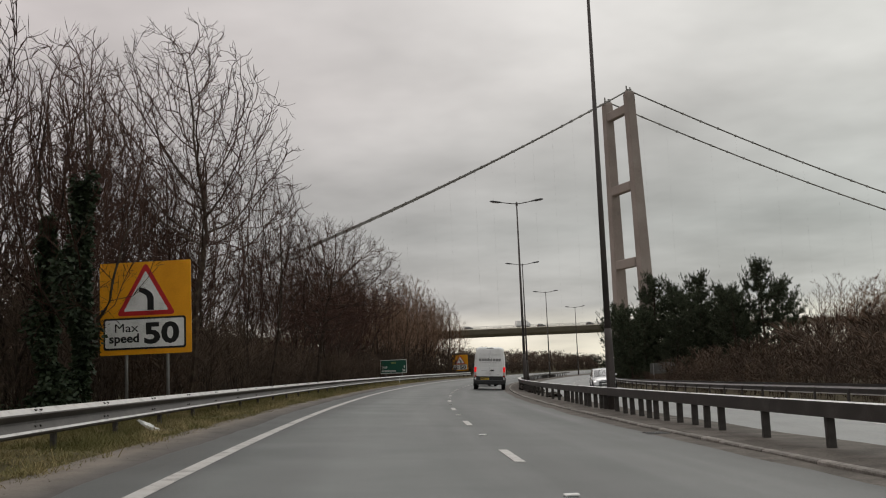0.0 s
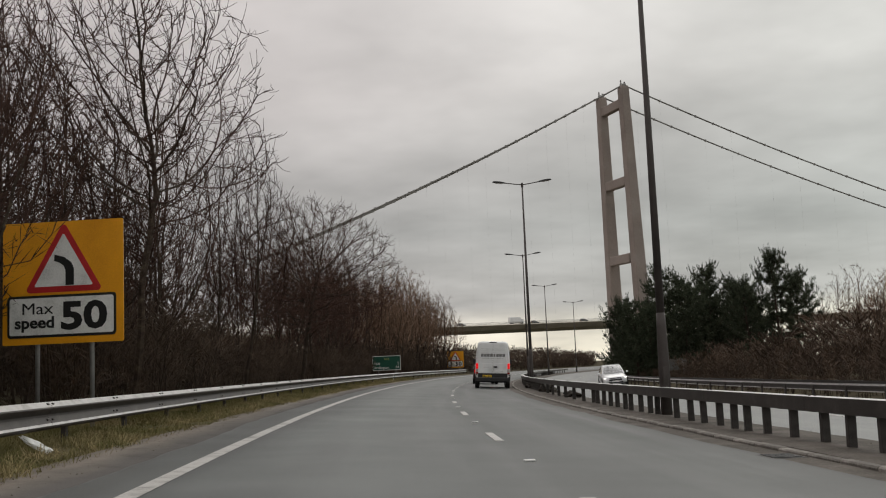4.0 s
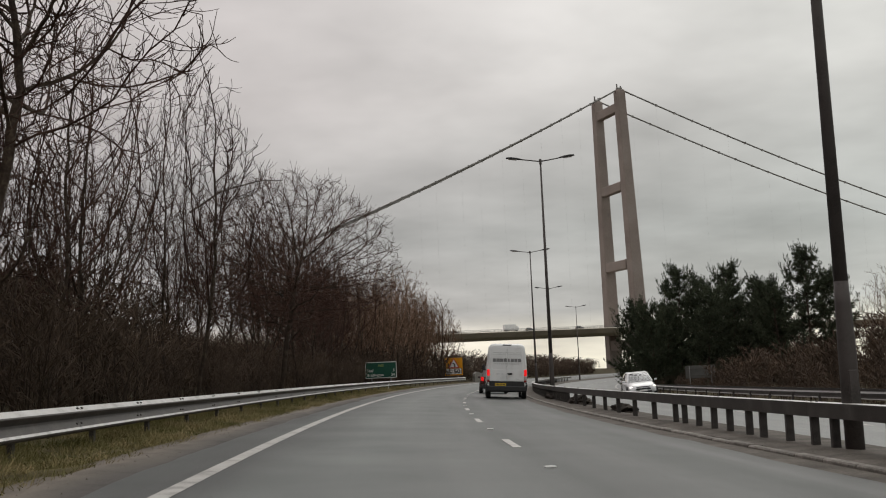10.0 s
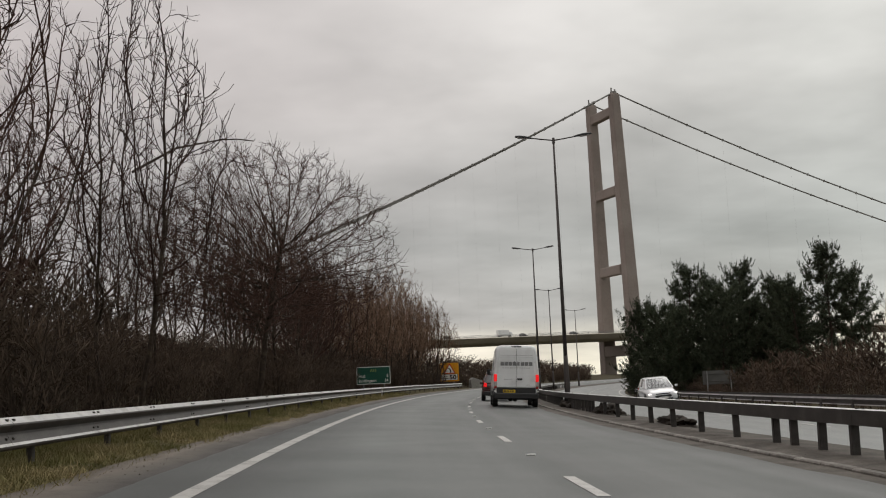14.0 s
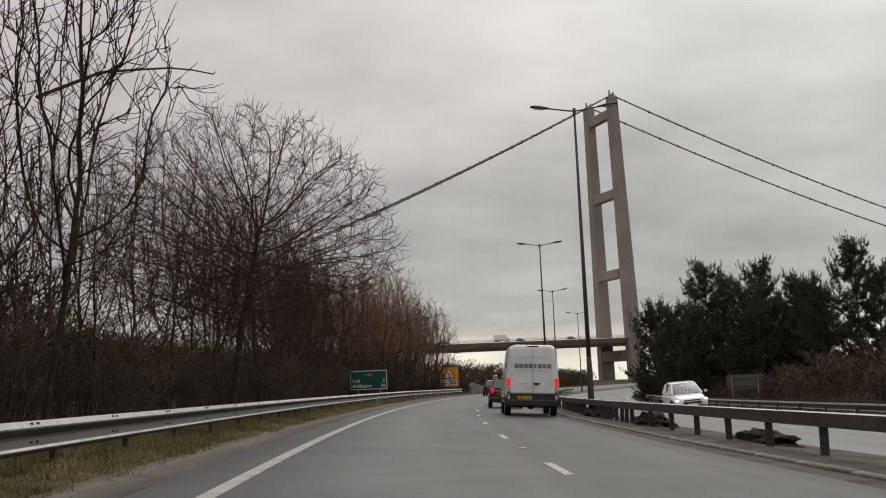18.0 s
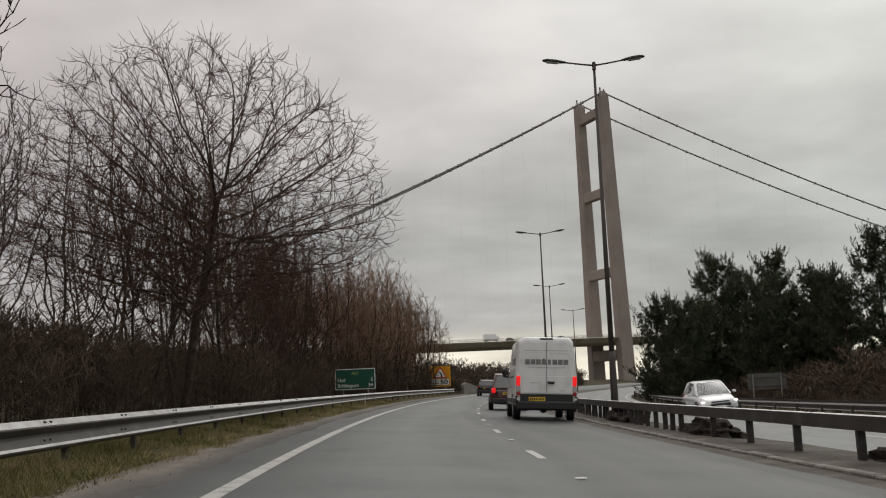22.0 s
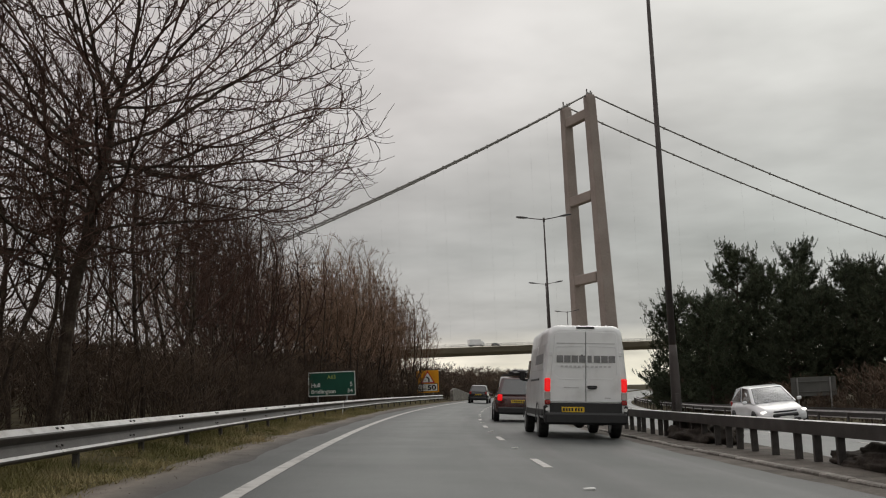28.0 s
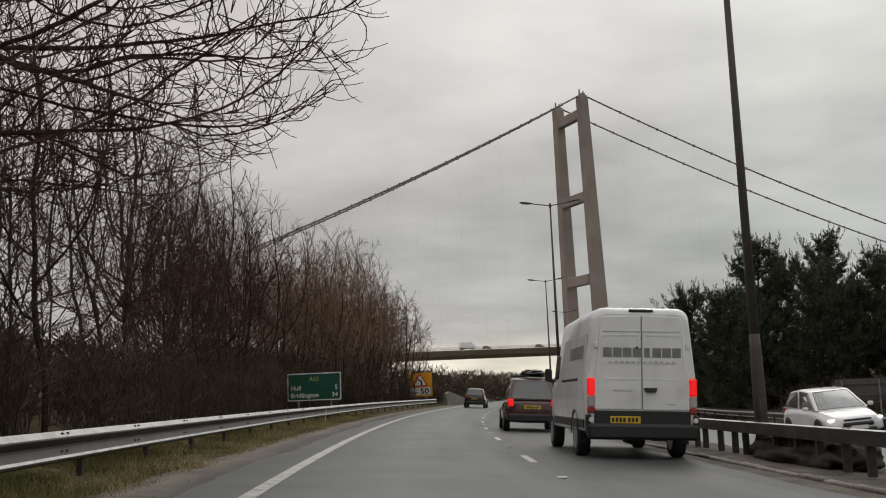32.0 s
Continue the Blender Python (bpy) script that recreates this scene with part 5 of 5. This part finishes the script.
    box(bm, (0, -0.03, 0.49), (1.98, 0.20, 0.28), 0.05); box(bm, (0.96, 0.05, 0.62), (0.09, 0.25, 0.36), 0.03); box(bm, (-0.96, 0.05, 0.62), (0.09, 0.25, 0.36), 0.03)
    part("bumper", bm, M_BLACK, root, "black plastic rear bumper")
    bm = bmesh.new(); box(bm, (-0.31, -0.048, 0.70), (0.54, 0.012, 0.125), 0.004)
    plate = part("number_plate", bm, M_PLATE, root, "yellow number plate")
    for k in range(7):
        bm = bmesh.new(); box(bm, (-0.53 + k * 0.067 + (0.02 if k > 3 else 0), -0.056, 0.70), (0.042, 0.006, 0.075))
        part("plate_bar", bm, M_SIGNBLACK, plate)
    bm = bmesh.new(); box(bm, (0, -0.008, 1.72), (0.011, 0.010, 1.66))
    part("door_seam", bm, M_GREYTXT, root, "dark joint between the doors")
    # shadow line of the upper door crease, painted as a thin grey strip
    bm = bmesh.new(); box(bm, (0, -0.026, 2.275), (1.40, 0.010, 0.022), 0.004)
    part("crease_shade", bm, M_FAINTTXT_SHADE, root, "grey strip painting a crease's shade across the doors")
    bm = bmesh.new(); box(bm, (0.15, -0.05, 1.21), (0.20, 0.05, 0.045), 0.012); box(bm, (0.15, -0.035, 1.245), (0.24, 0.02, 0.05), 0.008)
    part("door_handle", bm, M_BLACK, root, "black rear door handle")
    bm = bmesh.new(); box(bm, (-0.35, -0.026, 1.22), (0.36, 0.008, 0.03), 0.003)
    part("badge_bar", bm, M_FAINTTXT_SHADE, root)
    bm = bmesh.new(); box(bm, (0.52, -0.026, 0.98), (0.14, 0.008, 0.025), 0.003)
    part("badge_bar", bm, M_FAINTTXT_SHADE, root)
    bm = bmesh.new(); tube(bm, [(-0.09, -0.03, 1.99), (-0.09, -0.05, 1.99)], [0.022, 0.02], 10)
    part("camera_dome", bm, M_BLACK, root, "small black dome on the door")
    bm = bmesh.new(); box(bm, (0, 0.045, H - 0.065), (0.44, 0.10, 0.05), 0.015)
    part("high_brake_light", bm, M_BLACK, root, "unlit dark high-level brake light")
    for k in range(8):
        bm = bmesh.new(); box(bm, (-0.62 + k * 0.178, -0.034, 1.90), (0.10 if k == 4 else 0.155, 0.006, 0.165), 0.002)
        part("lettering_bar", bm, M_GREYTXT, root)
    for k in range(12):
        bm = bmesh.new(); box(bm, (-0.57 + k * 0.103, -0.033, 1.72), (0.07, 0.005, 0.045))
        part("faded_bar", bm, M_FAINTTXT_SHADE, root)
    bm = bmesh.new()
    for k in range(6):
        box(bm, (-0.55 + k * 0.22, 2.0, H + 0.004), (0.05, 3.4, 0.03), 0.01)
    part("roof_rib", bm, M_VANPANEL, root)
    bm = bmesh.new(); tube(bm, [(-0.85, 1.25, 0.36), (0.85, 1.25, 0.36)], [0.05, 0.05], 8); tube(bm, [(0, 1.25, 0.36), (0, 4.2, 0.45)], [0.045, 0.045], 8)
    tube(bm, [(0, 1.1, 0.36), (0, 1.4, 0.36)], [0.13, 0.13], 10)
    part("rear_axle", bm, M_STEEL_D, root, "rusty rear axle and prop shaft")
    bm = bmesh.new(); tube(bm, [(0.42, 0.05, 0.36), (0.42, 1.0, 0.38)], [0.035, 0.035], 8); box(bm, (0.38, 0.55, 0.40), (0.3, 0.5, 0.16), 0.05)
    part("exhaust", bm, M_STEEL_D, root, "dark exhaust silencer")
    bm = bmesh.new()
    v = [bm.verts.new(p) for p in ((-0.80, 4.47, 2.42), (0.80, 4.47, 2.42), (0.90, 5.12, 1.62), (-0.90, 5.12, 1.62))]
    bm.faces.new(v)
    r = bmesh.ops.extrude_face_region(bm, geom=list(bm.faces))
    bmesh.ops.translate(bm, vec=(0, 0.06, 0.05), verts=[q for q in r["geom"] if isinstance(q, bmesh.types.BMVert)])
    part("windscreen", bm, M_GLASS, root, "dark windscreen")
    root.matrix_world = m
    return root


def build_car(name, label, paint, m, kind="hatch", brake=True, lights=False, length=4.3, width=0.89, height=1.62):
    """A five-door car; its own y runs from the tail forwards."""
    root = empty(name, (0, 0, 0), 0, label, "car", "cars in traffic")
    W, H, L = width, height, length
    zb = 0.26
    bm = bmesh.new()
    loft(bm, [shell_ring(0.0, zb + 0.12, 0.70, 0.92, W * 0.90, W * 0.90, W * 0.80, 0.05), shell_ring(0.10, zb, 0.80, 1.02, W * 0.97, W * 0.97, W * 0.84, 0.05),
              shell_ring(0.9, zb, 0.85, 1.03, W, W, W * 0.88, 0.05), shell_ring(L * 0.62, zb, 0.82, 1.00, W, W, W * 0.88, 0.05),
              shell_ring(L * 0.72, zb, 0.78, 0.96, W, W * 0.98, W * 0.84, 0.06), shell_ring(L * 0.93, zb, 0.66, 0.82, W * 0.96, W * 0.94, W * 0.78, 0.08),
              shell_ring(L, zb + 0.04, 0.50, 0.66, W * 0.80, W * 0.80, W * 0.66, 0.06)])
    rounded_shell(part("body", bm, paint, root))
    # cabin shell in body colour, with panes set into it
    wl, wr = W * 0.935, W * 0.70
    low_r, low_f = (wl * 0.96, 0.10, 0.99), (wl * 0.96, L * 0.745, 0.93)
    top_r, top_m, top_f = (wr * 0.97, 0.46, H - 0.06), (wr, L * 0.32, H), (wr * 0.97, L * 0.52, H - 0.07)
    flip = lambda q: (-q[0], q[1], q[2])
    bm = bmesh.new()
    key = {}

    def vert(q):
        if q not in key:
            key[q] = bm.verts.new(q)
        return key[q]
    ring = [low_r, top_r, top_m, top_f, low_f]
    bm.faces.new([vert(q) for q in ring]); bm.faces.new([vert(flip(q)) for q in ring])
    for q, s in zip(ring, ring[1:] + ring[:1]):
        bm.faces.new([vert(q), vert(s), vert(flip(s)), vert(flip(q))])
    bmesh.ops.recalc_face_normals(bm, faces=bm.faces)
    bmesh.ops.bevel(bm, geom=list(bm.edges), offset=0.06, segments=3, affect="EDGES", profile=0.5)
    part("cabin", bm, paint, root, smooth=True)

    def pane(pts, name, label, shrink):
        bm = bmesh.new()
        vs = [Vector(q) for q in pts]
        c = sum(vs, Vector()) / len(vs)
        f = bm.faces.new([bm.verts.new(c + (v - c) * shrink) for v in vs])
        f.normal_update()
        nrm = f.normal if f.normal.dot(c - Vector((0, L * 0.35, 1.0))) > 0 else -f.normal
        e = bmesh.ops.extrude_face_region(bm, geom=[f])
        bmesh.ops.translate(bm, vec=nrm * 0.012, verts=[q for q in e["geom"] if isinstance(q, bmesh.types.BMVert)])
        bmesh.ops.recalc_face_normals(bm, faces=bm.faces)
        bmesh.ops.bevel(bm, geom=list(bm.edges), offset=0.02, segments=2, affect="EDGES")
        part(name, bm, M_GLASS, root, label)
    pane([top_f, low_f, flip(low_f), flip(top_f)], "windscreen", "dark windscreen", 0.88)
    pane([top_r, low_r, flip(low_r), flip(top_r)], "rear_window", "dark rear window", 0.84)
    for sx in (-1, 1):
        mir = (lambda q: q) if sx > 0 else flip
        low_m = tuple((a + b) / 2 for a, b in zip(low_r, low_f))
        pane([mir(q) for q in (low_m, top_m, top_f, low_f)], "side_window", "dark front side window", 0.84)
        pane([mir(q) for q in (low_r, top_r, top_m, low_m)], "side_window", "dark rear side window", 0.80)
        bm = bmesh.new(); box(bm, ((W + 0.09) * sx, L * 0.66, 1.02), (0.17, 0.09, 0.12), 0.03)
        part("door_mirror", bm, paint, root)
        bm = bmesh.new(); box(bm, (W * 0.78 * sx, 0.03, 0.92), (0.18, 0.12, 0.24), 0.03)
        part("tail_light", bm, M_TAIL if brake else M_TAILDIM, root, "lit red tail light" if brake else "red tail light")
        bm = bmesh.new(); box(bm, (W * 0.74 * sx, L * 0.945, 0.665), (0.26, 0.16, 0.085), 0.03)
        part("headlight", bm, M_HEAD if lights else M_CLEARLENS, root, "lit white headlight" if lights else "clear headlight")
        for wy in (L * 0.17, L * 0.80):
            bm = bmesh.new()
            tube(bm, [((W - 0.02) * sx, wy, 0.34), ((W + 0.008) * sx, wy, 0.34)], [0.40, 0.39], 20)
            part("wheel_arch", bm, M_BLACK, root)
            wheel(root, (W - 0.09) * sx, wy, 0.33, 0.21)
    bm = bmesh.new(); box(bm, (0, -0.02, 0.44), (W * 1.75, 0.14, 0.26), 0.05)
    part("rear_bumper", bm, M_BLACK, root, "dark rear bumper")
    bm = bmesh.new(); box(bm, (0, -0.005, 0.78), (0.52, 0.03, 0.115), 0.004)
    pl = part("number_plate", bm, M_PLATE, root, "yellow number plate")
    for k in range(7):
        bm = bmesh.new(); box(bm, (-0.20 + k * 0.066, -0.022, 0.78), (0.04, 0.006, 0.07))
        part("plate_bar", bm, M_SIGNBLACK, pl)
    bm = bmesh.new(); box(bm, (0, L - 0.06, 0.66), (W * 0.9, 0.10, 0.05), 0.02); box(bm, (0, L - 0.03, 0.53), (W * 1.0, 0.12, 0.12), 0.04); box(bm, (0, L - 0.02, 0.37), (W * 1.15, 0.12, 0.10), 0.04)
    part("grille", bm, M_BLACK, root, "black front grille and intake")
    bm = bmesh.new(); box(bm, (0, L + 0.045, 0.44), (0.50, 0.012, 0.11), 0.004)
    part("front_plate", bm, M_WHITE, root, "white front number plate")
    root.matrix_world = m
    return root


def on_road(y, u, turn=0):
    return Matrix.Translation(at(y, u)) @ pose(0, 0, 0, 0, math.degrees(math.atan(bank(y))), heading(y) + turn)


build_van(on_road(70.8, 2.05))
carrier = build_car("hatchback_car", "dark maroon people carrier with loaded roof and brake lights on", M_MAROON, on_road(86.0, 1.4), height=1.74)


def roof_load(root):
    """Bars and a lumpy strapped load on a car's roof."""
    for y in (1.0, 1.9):
        bm = bmesh.new()
        tube(bm, [(-0.58, y, 1.66), (-0.55, y, 1.80), (0.55, y, 1.80), (0.58, y, 1.66)], [0.018] * 4, 6)
        part("roof_bar", bm, M_BLACK, root, "black roof bar")
    bm = bmesh.new()
    bmesh.ops.create_icosphere(bm, subdivisions=4, radius=1.0)
    for v in bm.verts:
        k = 1 + 0.35 * noise.noise(v.co * 2.1 + Vector((2, 5, 1))) + 0.12 * noise.noise(v.co * 5)
        v.co = Vector((0.12 + v.co.x * 0.42 * k, 1.4 + v.co.y * 0.75 * k, 1.90 + v.co.z * 0.12 * k))
    part("roof_load", bm, M_BLACK, root, "dark bundle strapped to the roof bars", True)


roof_load(carrier)
build_car("hatchback_car", "black car driving on the wet road", M_BLACKCAR, on_road(140.0, -2.0), brake=False)
build_car("crossover_car", "white oncoming car with headlights lit", M_CARWHITE, on_road(86.0, 10.5, 180), brake=False, lights=True, height=1.58)


# ---- signs ----
def lettering(name, text, size, parent, loc, mat, align="LEFT", bold=0.0, rot=(90, 0, 0)):
    """Sign lettering with the built-in font, as a thin mesh facing the traffic."""
    cu = bpy.data.curves.new("text", "FONT")
    cu.body, cu.size, cu.align_x, cu.offset, cu.extrude, cu.resolution_u = text, size, align, bold, 0.002, 3
    tmp = new("text", cu)
    me = bpy.data.meshes.new_from_object(tmp.evaluated_get(bpy.context.evaluated_depsgraph_get()))
    bpy.data.objects.remove(tmp)
    me.materials.clear()
    me.materials.append(mat)
    o = new(name, me)
    o.parent = parent
    o.matrix_basis = pose(*loc, *rot)
    return o


def plate(bm, pts, y, d=0.004):
    """A flat polygon in x and z, standing d proud of y towards the traffic."""
    f = bm.faces.new([bm.verts.new((x, y, z)) for x, z in pts])
    r = bmesh.ops.extrude_face_region(bm, geom=[f])
    bmesh.ops.translate(bm, vec=(0, -d, 0), verts=[v for v in r["geom"] if isinstance(v, bmesh.types.BMVert)])
    bmesh.ops.recalc_face_normals(bm, faces=bm.faces)


def rounded(cx, cz, w, h, r, n=4):
    pts = []
    for sx, sz, a0 in ((1, 1, 0), (-1, 1, 90), (-1, -1, 180), (1, -1, 270)):
        for k in range(n + 1):
            a = radians(a0 + 90 * k / n)
            pts.append((cx + sx * (w / 2 - r) + r * math.cos(a), cz + sz * (h / 2 - r) + r * math.sin(a)))
    return pts


def tri(cx, cz, s, r):
    """An upright triangle of side s with rounded corners."""
    h = s * math.sqrt(3) / 2
    cs = [(cx + s / 2, cz - h / 3), (cx, cz + 2 * h / 3), (cx - s / 2, cz - h / 3)]
    pts = []
    for (x, z), a0 in zip(cs, (-90, 30, 150)):
        dx, dz = cx - x, cz - z
        k = 2 * r / math.hypot(dx, dz)
        ox, oz = x + dx * k, z + dz * k
        for j in range(5):
            a = radians(a0 + 120 * j / 4)
            pts.append((ox + r * math.cos(a), oz + r * math.sin(a)))
    return pts


def bend_sign(loc, rz, sc=1.0):
    """Amber board with a bend warning triangle over a speed plate."""
    root = empty("warning_sign", loc, rz, "amber sign with red bend triangle and max speed 50 plate", "road sign", "bend warning signs")
    root.scale = (sc, sc, sc)
    bm = bmesh.new(); plate(bm, rounded(0, 2.62, 2.22, 2.16, 0.03), 0.0, 0.02)
    board = part("board", bm, M_AMBER, root, "amber backing board")
    bm = bmesh.new(); plate(bm, tri(0.02, 2.864, 1.45, 0.06), -0.022)
    rim = part("triangle", bm, M_RED, root, "red triangle border")
    bm = bmesh.new(); plate(bm, tri(0.02, 2.864, 1.09, 0.02), -0.028)
    part("triangle_face", bm, M_WHITE, rim, "white triangle face")
    bm = bmesh.new()
    bend = [(0.20, 2.64), (0.20, 2.88), (0.16, 2.97), (0.05, 3.05), (-0.09, 3.09), (-0.10, 3.00), (-0.02, 2.97), (0.05, 2.92), (0.075, 2.85), (0.075, 2.64)]
    arrow = [(0.03 + (x - 0.05) * 1.22, 2.83 + (z - 2.86) * 1.22) for x, z in bend]
    plate(bm, arrow[::-1], -0.034)
    part("bend_symbol", bm, M_SIGNBLACK, rim, "black bend arrow")
    bm = bmesh.new(); plate(bm, rounded(-0.02, 2.03, 2.00, 0.74, 0.06), -0.022)
    pl = part("speed_plate", bm, M_SIGNBLACK, root, "black plate border")
    bm = bmesh.new(); plate(bm, rounded(-0.02, 2.03, 1.91, 0.65, 0.04), -0.028)
    part("plate_face", bm, M_WHITE, pl, "white speed plate face")
    for text, size, x, z, bold, wide in (("Max", 0.29, -0.76, 2.07, 0.0, 1.2), ("speed", 0.28, -0.88, 1.83, 0.008, 1.12), ("50", 0.66, -0.04, 1.80, 0.022, 1.30)):
        o = lettering("plate_text", text, size, pl, (x, -0.034, z), M_SIGNBLACK, bold=bold)
        o.scale = (wide, 1, 1)
    for sx in (-0.5, 0.5):
        bm = bmesh.new(); tube(bm, [(sx, 0.06, -0.4), (sx, 0.06, 3.55)], [0.04, 0.04], 10)
        part("pole", bm, M_POLE, root, smooth=True)
        bm = bmesh.new()
        for z in (1.8, 2.6, 3.3):
            box(bm, (sx, 0.035, z), (0.14, 0.05, 0.05), 0.008)
        part("clamp", bm, M_POLE, root)
    return root


def direction_sign(loc, rz):
    root = empty("direction_sign", loc, rz, "dark green route sign with white border and place names", "road sign")
    W, Hh, zc = 2.45, 1.24, 1.55
    bm = bmesh.new(); plate(bm, rounded(0, zc, W, Hh, 0.05), 0.0, 0.02)
    part("border", bm, M_WHITE, root, "white border")
    bm = bmesh.new(); plate(bm, rounded(0, zc, W - 0.09, Hh - 0.09, 0.03), -0.022)
    part("board", bm, M_GREEN, root)
    lettering("sign_text", "A63", 0.27, root, (0.0, -0.03, zc + 0.26), M_YELTXT, "CENTER", 0.004)
    lettering("sign_text", "Hull", 0.29, root, (-1.08, -0.03, zc - 0.14), M_WHITE, "LEFT", 0.004)
    lettering("sign_text", "5", 0.29, root, (1.08, -0.03, zc - 0.14), M_WHITE, "RIGHT", 0.004)
    lettering("sign_text", "Bridlington", 0.29, root, (-1.08, -0.03, zc - 0.47), M_WHITE, "LEFT", 0.004)
    lettering("sign_text", "34", 0.29, root, (1.08, -0.03, zc - 0.47), M_WHITE, "RIGHT", 0.004)
    for sx in (-0.75, 0.75):
        bm = bmesh.new(); tube(bm, [(sx, 0.06, -0.4), (sx, 0.06, zc + 0.5)], [0.045, 0.045], 10)
        part("pole", bm, M_POLE, root, smooth=True)
    return root


bend_sign((-5.45, 27.6, 0.26), -6)
bend_sign((2.4, 149.6, -0.25), -10)
direction_sign((-3.95, 100.4, 0.30), -6)


def back_sign(loc, rz):
    root = empty("sign_back", loc, rz, "grey back of a roadside sign facing the other traffic", "road sign")
    bm = bmesh.new(); box(bm, (0, 0, 1.25), (2.2, 0.03, 0.95), 0.01)
    part("board", bm, M_GREYBACK, root)
    bm = bmesh.new()
    for z in (1.0, 1.5):
        box(bm, (0, -0.035, z), (2.1, 0.04, 0.06), 0.008)
    part("rail", bm, M_GREYBACK, root)
    for sx in (-0.8, 0.8):
        bm = bmesh.new(); tube(bm, [(sx, -0.07, -0.4), (sx, -0.07, 1.68)], [0.04, 0.04], 8)
        part("pole", bm, M_POLE, root)
    return root


back_sign((20.2, 97.8, -0.55), -8)


def small_things():
    # white marker on the verge barrier
    root = empty("barrier_marker", at(93.0, -6.08), heading(93), "small white reflector marker bolted to the barrier", "marker")
    bm = bmesh.new(); box(bm, (0, 0, 0.38), (0.10, 0.03, 0.30), 0.01); box(bm, (0.02, -0.02, 0.32), (0.05, 0.012, 0.10), 0.004); box(bm, (0, 0, 0.05), (0.04, 0.02, 0.5))
    part("plate", bm, M_WHITE, root)
    # concrete parapet at the end of the verge barrier
    root = empty("parapet_wall", at(164, -6.2), heading(164), "pale weathered concrete parapet end beside the road", "wall")
    bm = bmesh.new()
    pts = [(-8, 0.0), (-8, 1.1), (-6, 1.35), (8, 0.55), (8, 0.0)]
    f = bm.faces.new([bm.verts.new((0.15, y, z - 0.1)) for y, z in pts])
    r = bmesh.ops.extrude_face_region(bm, geom=[f])
    bmesh.ops.translate(bm, vec=(-0.3, 0, 0), verts=[v for v in r["geom"] if isinstance(v, bmesh.types.BMVert)])
    bmesh.ops.recalc_face_normals(bm, faces=bm.faces)
    part("wall", bm, M_KERB, root)
    # heaps of swept soil on the median
    rnd = random.Random(9)
    for y, u, s, tall in ((59.2, 4.45, 1.0, 1.2), (49.7, 4.55, 0.7, 1.1), (69.3, 4.45, 1.15, 1.7)):
        bm = bmesh.new()
        bmesh.ops.create_icosphere(bm, subdivisions=5, radius=1.0)
        for v in bm.verts:
            k = 1 + 0.38 * noise.noise(v.co * 2.2 + Vector((y, 0, 0))) + 0.16 * noise.noise(v.co * 5 + Vector((0, y, 0))) + 0.06 * noise.noise(v.co * 13)
            v.co = Vector((v.co.x * 0.42 * k * s, v.co.y * 2.1 * k * s, max(-0.05, v.co.z) * 0.26 * k * s * tall))
        ob = mesh_ob("soil_mound", bm, M_SOIL, None, True)
        ob.matrix_world = Matrix.Translation(at(y, u, 0.09)) @ pose(0, 0, 0, 0, 0, heading(y))
        tagged(ob, "low heap of dark wet soil on the median", "soil mound", "soil mounds")
    # drain grating by the kerb
    root = empty("drain_grating", at(21.9, 3.08), heading(21.9), "dark iron drain grating beside the kerb", "drain")
    bm = bmesh.new(); box(bm, (0, 0, 0.004), (0.44, 0.62, 0.012), 0.004)
    fr = part("frame", bm, M_STEEL_D, root)
    for k in range(6):
        bm = bmesh.new(); box(bm, (0, -0.22 + k * 0.088, 0.014), (0.34, 0.035, 0.012), 0.003)
        part("bar", bm, M_BLACK, root)
    # crumpled pale litter in the grass under the verge barrier
    bm = bmesh.new()
    bmesh.ops.create_icosphere(bm, subdivisions=3, radius=1.0)
    for v in bm.verts:
        k = 1 + 0.55 * noise.noise(v.co * 2.2 + Vector((3, 1, 7))) + 0.25 * noise.noise(v.co * 6)
        v.co = Vector((v.co.x * 0.21 * k, v.co.y * 0.07 * k, v.co.z * 0.035 * k))
    ob = mesh_ob("litter", bm, M_WHITE)
    ob.matrix_world = Matrix.Translation(at(22.3, -5.95, 0.10)) @ pose(0, 0, 0, 20, 28, 0)
    tagged(ob, "crumpled pale plastic litter lying in the grass", "litter")


small_things()


def deck_traffic():
    for s, side, kind in ((-70, 6.0, "lorry"), (-58, 6.0, "car"), (-98, 6.0, "car"), (-30, 6.0, "car")):
        p = MID + A2 * s - ACROSS * side
        m = Matrix.Translation((p.x, p.y, 23.1 - 0.012 * max(0, -s) + 0.02)) @ pose(0, 0, 0, 0, 0, math.degrees(math.atan2(A2.y, A2.x)) - 90)
        if kind == "car":
            build_car("hatchback_car", "distant car crossing the bridge deck", M_BLACKCAR, m, brake=False)
        else:
            root = empty("lorry", (0, 0, 0), 0, "distant white box lorry crossing the bridge deck", "lorry")
            bm = bmesh.new(); box(bm, (0, 3.0, 2.2), (2.4, 6.0, 2.7), 0.06)
            part("box_body", bm, M_CARWHITE, root, "white box body")
            bm = bmesh.new(); loft(bm, [shell_ring(6.15, 0.5, 1.4, 2.6, 1.05, 1.05, 1.0), shell_ring(7.3, 0.5, 1.4, 2.6, 1.05, 1.05, 1.0), shell_ring(7.75, 0.5, 1.3, 1.6, 1.05, 1.05, 1.0)])
            part("cab", bm, M_CARWHITE, root, "white cab")
            bm = bmesh.new(); box(bm, (0, 3.6, 0.65), (0.9, 7.2, 0.25), 0.03)
            part("chassis", bm, M_BLACK, root)
            for sx in (-1, 1):
                for wy in (1.3, 6.7):
                    wheel(root, 0.95 * sx, wy, 0.45, 0.28)
            root.matrix_world = m


deck_traffic()
